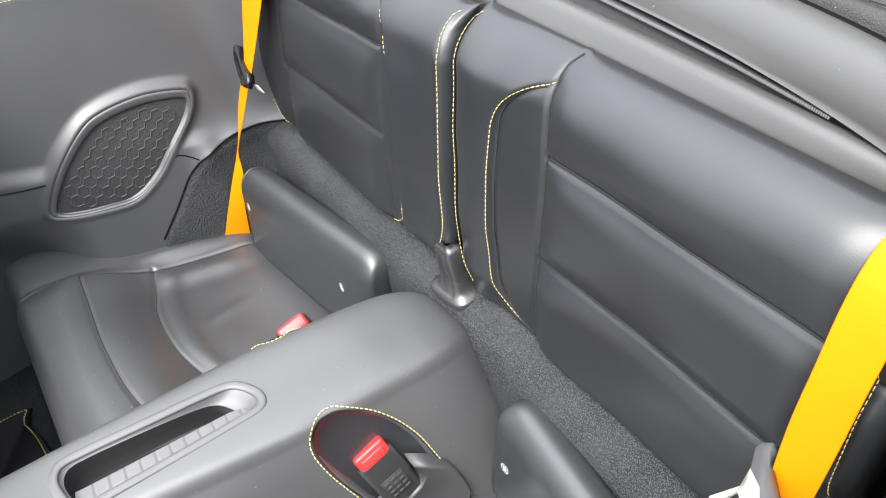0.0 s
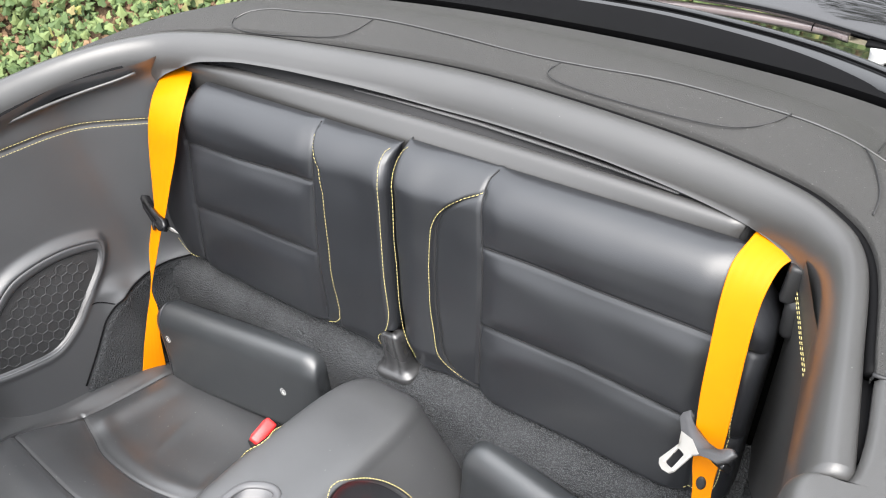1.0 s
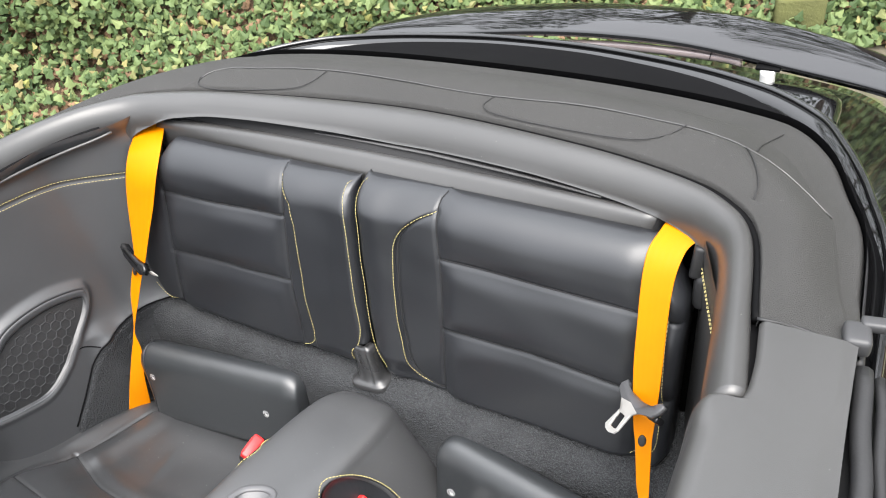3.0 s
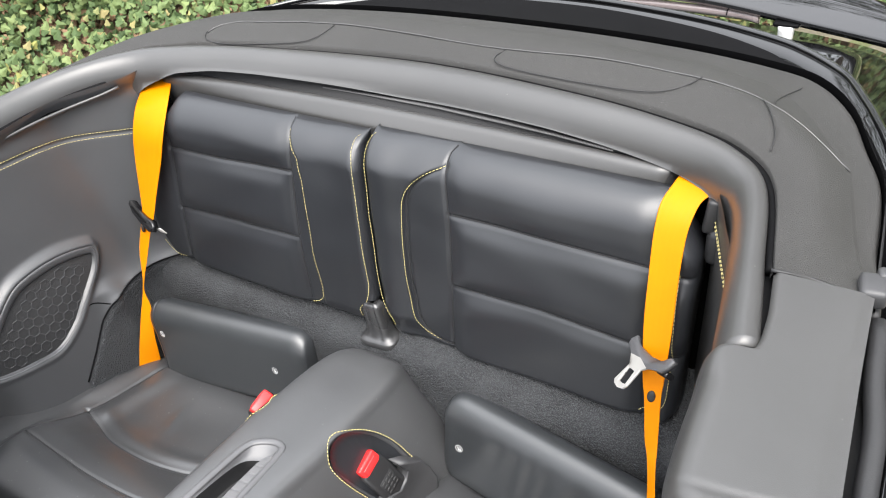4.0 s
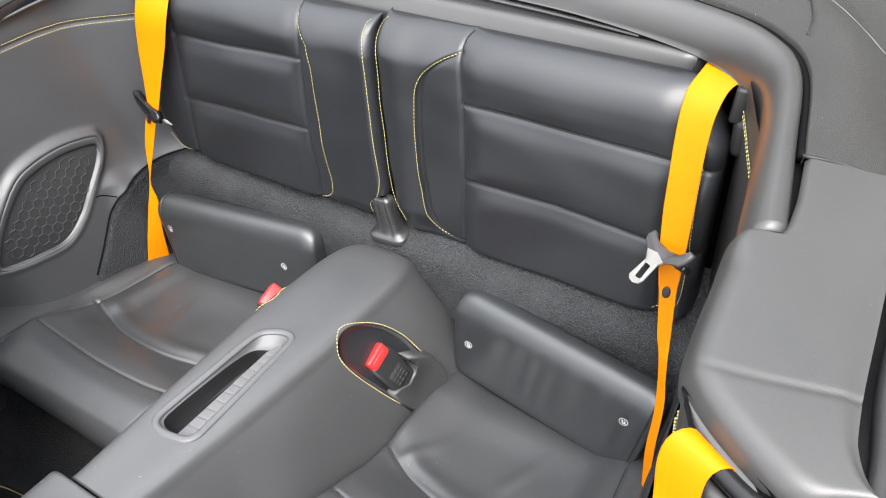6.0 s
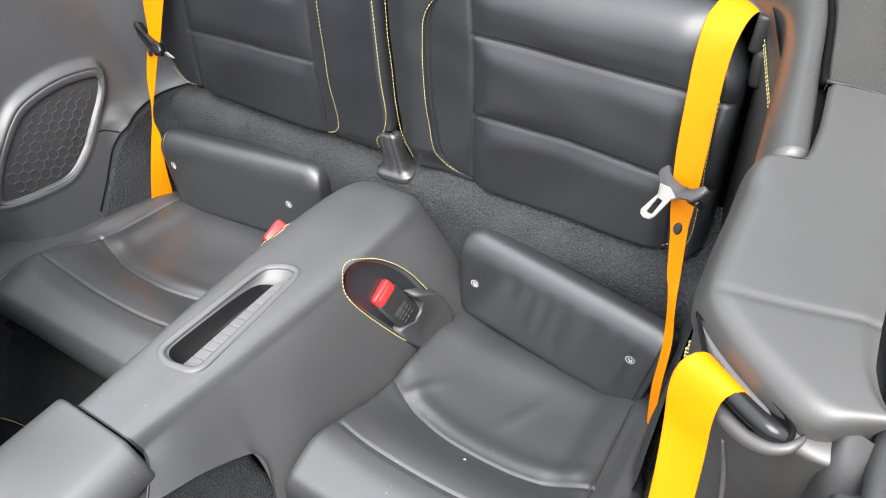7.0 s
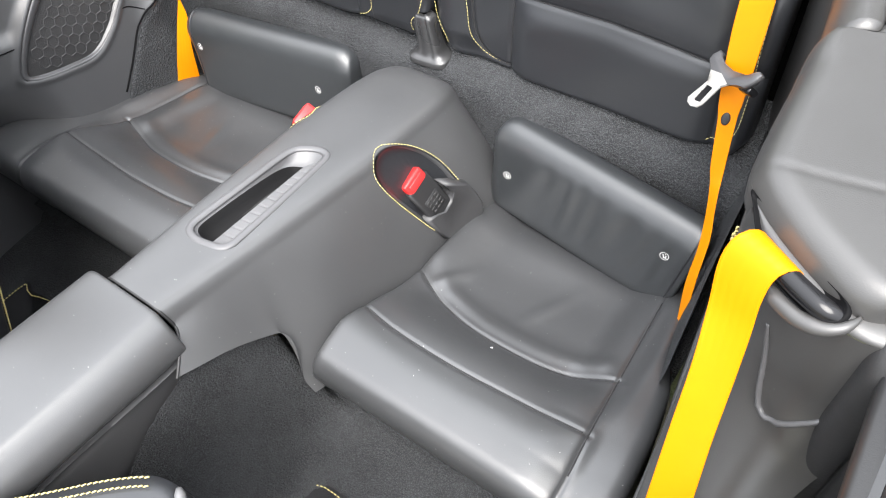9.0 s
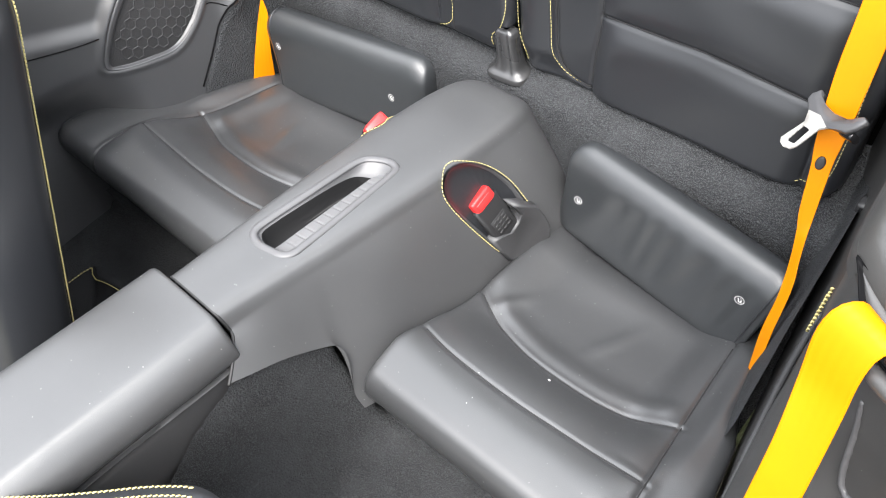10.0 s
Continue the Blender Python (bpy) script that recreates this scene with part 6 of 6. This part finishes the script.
def armrest():
    t = CONSOLE
    y = np.concatenate([np.linspace(-0.5785, -0.585, 8), np.linspace(-0.59, -1.3, 40)])
    sec = [(-0.082, -0.06), (-0.0815, -0.03), (-0.078, -0.014), (-0.066, -0.004), (-0.04, 0.0), (0, 0.001), (0.04, 0.0), (0.05, -0.004), (0.06, -0.014), (0.0685, -0.027), (0.072, -0.04), (0.071, -0.053), (0.064, -0.06)]
    sec = curve(sec, 60)
    P = np.zeros((len(y), 60, 3))
    for i, b in enumerate(y):
        e = float(roll(np.array(-0.5785 - b), 0.007))
        k = 1 - e / 0.08
        P[i, :, 0] = MID + sec[:, 0] * k * np.interp(b, [-1.2, -0.58], [1.15, 1.0]) + 0.007 * step(sec[:, 0], 0.02, 0.06) * step(np.array(b), -0.8, -0.6)
        P[i, :, 1] = b - 0.006 * step(sec[:, 0], 0.045, 0.08) * step(np.array(b), -0.7, -0.6)
        P[i, :, 2] = np.interp(b, [-1.3, -0.85, -0.58], [0.785, 0.762, 0.722]) - 0.03 + (sec[:, 1] + 0.03) * k
    bk = P.copy()
    bk[..., 2] = np.minimum(P[..., 2] - 0.004, P[:, :1, 2] - 0.003)
    slab("lid", P, bk, VINYL, t, "satin dark grey padded lid")
    for sgn in (1, -1):
        yy, v = np.linspace(-1.3, -0.572, 60), np.linspace(0, 1, 50)
        Q = np.zeros((60, 50, 3))
        for i, b in enumerate(yy):
            z0 = float(np.interp(b, [-1.3, -0.85, -0.58], [0.785, 0.762, 0.722])) - 0.055
            z = z0 + (0.28 - z0) * v
            Q[i, :, 0] = MID + sgn * (0.068 + 0.006 * step(v, 0, 0.05) + groove(v - 0.24 - 0.1 * (b + 0.9), -0.004, 0.02) + 0.02 * v)
            Q[i, :, 1], Q[i, :, 2] = b, z
        sheet("console_flank", Q, PLASTIC, t, "dark plastic flank with a moulded line")


armrest()


# ---- latch bracket between the backrests ----
def latch():
    t = thing("backrest_latch", "grey plastic backrest latch cover standing on the carpet", "latch", at=(0.012, 0.02, 0.6))
    a = np.linspace(0, 2 * np.pi, 60, endpoint=False)
    cosp, sinp = np.sign(np.cos(a)) * np.abs(np.cos(a)) ** 0.5, np.sign(np.sin(a)) * np.abs(np.sin(a)) ** 0.5
    rows = []
    for z, w, d, cy in ((0.585, 0.0345, 0.0255, 0.0195), (0.5925, 0.0345, 0.0255, 0.0195), (0.5945, 0.0335, 0.0245, 0.02), (0.5965, 0.029, 0.0215, 0.0205), (0.6, 0.023, 0.0175, 0.021), (0.607, 0.0205, 0.0155, 0.0215), (0.622, 0.0188, 0.0145, 0.0225),
                        (0.642, 0.0176, 0.014, 0.024), (0.655, 0.0172, 0.0135, 0.026), (0.663, 0.016, 0.0122, 0.0275), (0.6675, 0.0125, 0.0095, 0.029), (0.669, 0.004, 0.004, 0.03)):
        ribs = 0.0016 * np.exp(-((np.abs(cosp) - 0.42) / 0.09) ** 2) * (sinp < -0.6) * (0.596 < z < 0.664)
        rows.append(np.column_stack([0.001 - 0.06 * (z - 0.59) + w * cosp, min(cy, 0.022) - 0.003 + d * sinp + 0.1 * w * cosp + ribs, np.full(60, z)]))
    P = np.stack(rows)
    n = len(rows)
    raw("latch_cover", P.reshape(-1, 3), quads(n, 60, loop_v=True) + [list(range((n - 1) * 60, n * 60))], LATCH, t)


latch()


# ---- belts ----
def rear_belt_near():
    t = thing("rear_seat_belt", "bright yellow seat belt with a nickel tongue over the backrest", "seat belt", "seat belts", at=(0.48, 0, 0.7))
    pairs = [((0.456, 0.19, 0.945), (0.53, 0.176, 0.936)), ((0.45, 0.168, 0.943), (0.519, 0.157, 0.938)), ((0.4445, 0.141, 0.9375), (0.501, 0.143, 0.938)), ((0.439, 0.115, 0.928), (0.486, 0.125, 0.932)), ((0.439, 0.096, 0.911), (0.481, 0.1, 0.916)),
             ((0.441, 0.078, 0.884), (0.48, 0.083, 0.892)), ((0.445, 0.057, 0.844), (0.482, 0.062, 0.854)), ((0.449, 0.036, 0.804), (0.486, 0.038, 0.807)), ((0.455, 0.017, 0.767), (0.489, 0.016, 0.765)), ((0.464, -0.005, 0.725), (0.491, -0.003, 0.731)),
             ((0.471, -0.017, 0.703), (0.492, -0.014, 0.71)), ((0.482, -0.042, 0.655), (0.501, -0.047, 0.65)), ((0.49, -0.054, 0.635), (0.505, -0.064, 0.64)), ((0.5, -0.078, 0.612), (0.511, -0.083, 0.623)), ((0.509, -0.11, 0.578), (0.52, -0.108, 0.6)),
             ((0.512, -0.14, 0.537), (0.525, -0.143, 0.56)), ((0.52, -0.165, 0.475), (0.53, -0.168, 0.5)), ((0.522, -0.172, 0.455), (0.532, -0.176, 0.47))]
    webbing("belt_webbing", pairs, BELT, t, n=140)
    # tongue: plastic loop, steel plate
    ex, n = Vector((0.723, -0.484, 0.494)), Vector((-0.668, -0.305, 0.679))
    ey = n.cross(ex).normalized()
    n = ex.cross(ey).normalized()
    m = basis((0.4732, 0.0027, 0.7743), ex, ey, n)
    out = [(-0.0512, 0.0002), (-0.0507, 0.0079), (-0.0417, 0.0148), (-0.034, 0.0112), (-0.0302, 0.004), (-0.0135, -0.0005), (0.0053, -0.005), (0.0285, -0.0082), (0.035, -0.0066), (0.036, -0.0004), (0.0441, 0.0027), (0.0516, -0.0009),
           (0.0457, -0.0116), (0.0369, -0.0193), (0.0253, -0.0195), (0.0095, -0.02), (-0.0043, -0.0235), (-0.0155, -0.0223), (-0.0311, -0.0153)]
    loop = part("tongue_loop", prism(out, 0.007, m @ pose(0, 0, -0.001), 0.0025, 3), MOULD, t, "grey plastic loop")
    part("loop_heel", rounded_box((0.022, 0.009, 0.014), 0.003, 2, m @ pose(0.03, -0.017, -0.008, 0, 0, -5)), GLOSS, loop, "black underside of the loop")
    k = m @ pose(0, 0, 0.0035)
    o = [(-0.035, -0.011), (-0.0245, -0.0205), (-0.0408, -0.0505), (-0.0365, -0.0557), (-0.0274, -0.0588), (-0.0151, -0.0578), (-0.0095, -0.0526), (0.0007, -0.0268), (0.011, -0.0215), (-0.01, -0.012)]
    inn = [(-0.0225, -0.029), (-0.0245, -0.0292), (-0.0302, -0.0485), (-0.0285, -0.0502), (-0.022, -0.0512), (-0.0155, -0.051), (-0.0142, -0.05), (-0.0098, -0.0318), (-0.0115, -0.0306), (-0.017, -0.0296)]
    N = len(o)
    V, F = [], []
    for z, grow in ((0.0, 0.0), (0.002, 0.0), (0.0026, 0.0008)):
        V += [k @ Vector((x - grow * math.copysign(1, x + 0.022), y, z)) for x, y in o] + [k @ Vector((x + grow * math.copysign(1, x + 0.022), y, z)) for x, y in inn]
    for i in range(N):
        j = (i + 1) % N
        F += [[i, N + i, N + j, j]]
        for a, b in ((0, 2 * N), (2 * N, 4 * N)):
            F += [[a + i, a + j, b + j, b + i], [a + N + i, b + N + i, b + N + j, a + N + j]]
        F += [[4 * N + i, 4 * N + j, 5 * N + j, 5 * N + i]]
    raw("steel_tongue", V, F, STEEL, t, "nickel-plated tongue with an oblong window", smooth=False)
    bm = prism([(0.0056 * math.cos(a), 0.0082 * math.sin(a)) for a in np.arange(18) * math.pi / 9], 0.004, basis((0.479, -0.0125, 0.7095), (1, 0.08, 0), (-0.04, 0.48, 0.88), (0.07, -0.88, 0.48)), 0.0018, 3)
    part("stop_button", bm, DARK, t, "black stop button")


def rear_belt_far():
    t = thing("rear_seat_belt", "bright yellow rear seat belt twisted once beside the far backrest", "seat belt", "seat belts", at=(-0.5, 0, 0.7))
    pairs = [((-0.552, 0.165, 0.925), (-0.512, 0.185, 0.93)), ((-0.546, 0.133, 0.926), (-0.502, 0.166, 0.934)), ((-0.535, 0.107, 0.919), (-0.481, 0.14, 0.9275)), ((-0.519, 0.077, 0.909), (-0.449, 0.096, 0.917)), ((-0.516, 0.052, 0.876), (-0.434, 0.058, 0.889)),
             ((-0.517, 0.032, 0.826), (-0.446, 0.037, 0.838)), ((-0.511, 0.009, 0.771), (-0.464, 0.013, 0.78)), ((-0.506, -0.009, 0.732), (-0.476, -0.011, 0.729)), ((-0.513, -0.023, 0.704), (-0.485, -0.021, 0.707)), ((-0.517, -0.044, 0.662), (-0.496, -0.046, 0.657)),
             ((-0.508, -0.072, 0.607), (-0.505, -0.076, 0.601)), ((-0.509, -0.106, 0.552), (-0.493, -0.088, 0.563)), ((-0.508, -0.137, 0.502), (-0.492, -0.108, 0.51)), ((-0.505, -0.16, 0.464), (-0.493, -0.122, 0.45)), ((-0.503, -0.17, 0.452), (-0.4935, -0.127, 0.43))]
    webbing("belt_webbing", pairs, BELT, t, n=140)
    ex = Vector((0.0823, -0.0236, -0.03)).normalized()
    n = Vector((0.25, -0.75, 0.6)).normalized()
    ey = n.cross(ex).normalized()
    n = ex.cross(ey).normalized()
    m = basis((-0.5035, -0.0135, 0.7325), ex, ey, n)
    out = [(-0.043, 0.006), (-0.036, 0.011), (-0.01, 0.008), (0.012, 0.009), (0.03, 0.013), (0.042, 0.008), (0.044, -0.003), (0.036, -0.009), (0.012, -0.008), (-0.02, -0.006), (-0.04, -0.002)]
    loop = part("tongue_loop", prism(out, 0.012, m @ pose(0, 0, -0.006), 0.004, 3), GLOSS, t, "black plastic loop")
    part("loop_slot", rounded_box((0.05, 0.004, 0.002), 0.0008, 1, m @ pose(-0.004, 0.001, 0.0062)), MATTBLACK, loop)
    part("steel_tongue", rounded_box((0.012, 0.0022, 0.014), 0.0008, 2, basis((-0.465, -0.012, 0.709), (0.8, 0.4, -0.4), (0.3, -0.9, 0), (0.5, 0.2, -0.8))), STEEL, t, "nickel tongue")
    bm = prism([(0.0055 * math.cos(a), 0.0075 * math.sin(a)) for a in np.arange(16) * math.pi / 8], 0.005, basis((-0.501, -0.0215, 0.7115), (1, -0.3, 0), (0, 0.3, 1), (0.2, -1, 0.3)), 0.002, 3)
    part("stop_button", bm, DARK, t, "black stop button")


def front_belt():
    t = thing("front_seat_belt", "bright yellow front seat belt coming over the pillar slot", "seat belt", "seat belts", at=(0.62, -0.4, 0.8))
    pairs = [((0.608, -0.332, 0.945), (0.64, -0.349, 0.942)), ((0.601, -0.335, 0.963), (0.634, -0.352, 0.961)), ((0.593, -0.343, 0.9715), (0.627, -0.358, 0.968)), ((0.585, -0.353, 0.967), (0.62, -0.366, 0.961)), ((0.583, -0.364, 0.95), (0.619, -0.376, 0.943)),
             ((0.588, -0.38, 0.92), (0.622, -0.388, 0.918)), ((0.595, -0.41, 0.882), (0.626, -0.41, 0.883)), ((0.6, -0.444, 0.835), (0.631, -0.442, 0.84)), ((0.607, -0.489, 0.768), (0.639, -0.482, 0.785)), ((0.618, -0.56, 0.65), (0.652, -0.55, 0.66)), ((0.625, -0.66, 0.48), (0.655, -0.65, 0.48))]
    webbing("belt_webbing", pairs, BELT, t, n=90)
    for side in (0, 1):
        tube("selvedge", curve([p[side] for p in pairs], 90), 0.0007, BELT, t, sides=6)


rear_belt_near()
rear_belt_far()
front_belt()


# ---- belt guides at the rim, small fittings ----
def guides():
    t = thing("belt_guide", "grey plastic belt guide tab beside the near backrest", "belt guide", at=(0.51, 0.06, 0.9))
    part("tab", rounded_box((0.018, 0.02, 0.045), 0.005, 3, pose(0.5, 0.124, 0.915, -14, 6, 10)), DARK, t)
    part("tab_foot", rounded_box((0.022, 0.04, 0.05), 0.01, 3, pose(0.508, 0.122, 0.875, -12, 0, 8)), DARK, t)
    t = thing("belt_guide", "grey plastic belt guide tab beside the far belt", "belt guide", at=(-0.51, 0.1, 0.92))
    part("tab", rounded_box((0.008, 0.014, 0.05), 0.003, 2, pose(-0.548, 0.118, 0.912, -15, 0, 0)), PLASTIC, t)
    w = thing("backrest_stop", "dark metal backrest stop beside the carpet", "fitting", at=(0.53, -0.01, 0.65))
    part("bolt", rounded_box((0.016, 0.02, 0.016), 0.004, 2, pose(0.538, 0.0, 0.66)), DARK, w)
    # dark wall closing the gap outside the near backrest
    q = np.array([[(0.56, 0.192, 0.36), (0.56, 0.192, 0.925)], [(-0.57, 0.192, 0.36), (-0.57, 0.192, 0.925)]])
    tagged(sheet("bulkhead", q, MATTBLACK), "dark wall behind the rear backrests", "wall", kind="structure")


guides()


# ---- front seats and mats ----
def far_front_seat():
    t = thing("front_car_seat", "black leather front seat back with a yellow edge seam", "car seat", "front seats", at=(-0.4, -0.8, 0.3))
    ny, nx = 60, 60
    z = np.linspace(0.40, 1.02, ny)
    U = np.linspace(0, 1, nx)
    P, B = np.zeros((ny, nx, 3)), np.zeros((ny, nx, 3))
    for i, h in enumerate(z):
        y = -0.491 - (0.985 - h) * 0.49
        xr, xl = np.interp(h, [0.4, 0.6, 0.98, 1.02], [-0.165, -0.168, -0.178, -0.195]), np.interp(h, [0.4, 0.9, 1.02], [-0.62, -0.6, -0.56])
        x = xl + (xr - xl) * U
        d = np.minimum(x - xl, xr - x)
        P[i] = np.column_stack([x, y - roll(d, 0.03) * 0.8 - 0.04 * (1 - np.sin(np.pi * U)) * 0.4, np.full(nx, h)])
        B[i] = np.column_stack([x, np.full(nx, y - 0.12) + roll(d, 0.04), np.full(nx, h)])
    slab("seat_back", P, B, LEATHER, t)
    ln = P[:, -4] + [0.001, 0.001, 0]
    stitches("edge_stitching", ln, (0.6, 0.8, 0), THREAD, t, "yellow stitching along the edge", pitch=0.0042, length=0.004, r=0.0011)
    part("seat_base", rounded_box((0.42, 0.5, 0.16), 0.05, 3, pose(-0.4, -1.06, 0.38)), LEATHER, t)


def near_front_seat():
    t = thing("front_car_seat", "black leather front seat edge with double yellow stitching", "car seat", "front seats", at=(0.3, -1.0, 0.3))
    edge = curve([(-0.02, -0.905, 0.745), (0.088, -0.817, 0.75), (0.13, -0.779, 0.75), (0.17, -0.74, 0.75), (0.192, -0.721, 0.75), (0.207, -0.71, 0.75), (0.22, -0.704, 0.749), (0.235, -0.702, 0.746), (0.254, -0.712, 0.74), (0.275, -0.74, 0.73)], 80)
    w = np.linspace(0, 1, 20)
    dirn = np.array([0.42, -0.5, -0.02])
    top = edge[:, None] + dirn * w[None, :, None] * 0.5 - np.array([0, 0, 1]) * (roll(w * 0.3, 0.006))[None, :, None]
    low = top - [0, 0, 0.05]
    slab("bolster", top, low, LEATHER, t)
    for dd in (0.006, 0.019):
        ln = edge[edge[:, 0] < 0.216] + dirn * dd + [0, 0, 0.0008]
        stitches("edge_stitching", ln, (0, 0, 1), THREAD, t, "double yellow stitching", pitch=0.0056, length=0.0046, r=0.0009, slant=0.3)
    lever = curve([(0.242, -0.702, 0.744), (0.254, -0.71, 0.744), (0.27, -0.722, 0.74), (0.285, -0.745, 0.732)], 20)
    tube("release_lever", lever, np.interp(np.arange(20), [0, 2, 17, 19], [0.003, 0.0055, 0.0055, 0.003]), FRAME, t, "grey metal lever", sides=10)
    part("seat_base", rounded_box((0.40, 0.4, 0.16), 0.05, 3, pose(0.42, -1.12, 0.38)), LEATHER, t)


far_front_seat()
near_front_seat()


def floor_mat(far=False):
    t = thing("floor_mat", "black floor mat with a yellow stitched border on the cabin floor", "floor mat", "floor mats", at=(0.35 if not far else -0.33, -0.8, 0.27))
    out = curve([(0.135, -1.2), (0.135, -0.8), (0.14, -0.64), (0.152, -0.602), (0.19, -0.586), (0.45, -0.6), (0.56, -0.62), (0.6, -0.66), (0.6, -1.2)], 90)
    if far:
        out = across(out)
    bm = prism([tuple(p) for p in (out if not far else out[::-1])], 0.01, pose(0, 0, 0.284, 0, 0, 0), 0.003, 2)
    part("mat", bm, MAT_CLOTH, t)
    c = (out - out.mean(0)) * 0.975 + out.mean(0)
    stitches("border_stitching", np.column_stack([c, np.full(len(c), 0.296)]), (0, 0, 1), THREAD, t, "yellow border stitching", pitch=0.0065, r=0.0011)


floor_mat()
floor_mat(True)
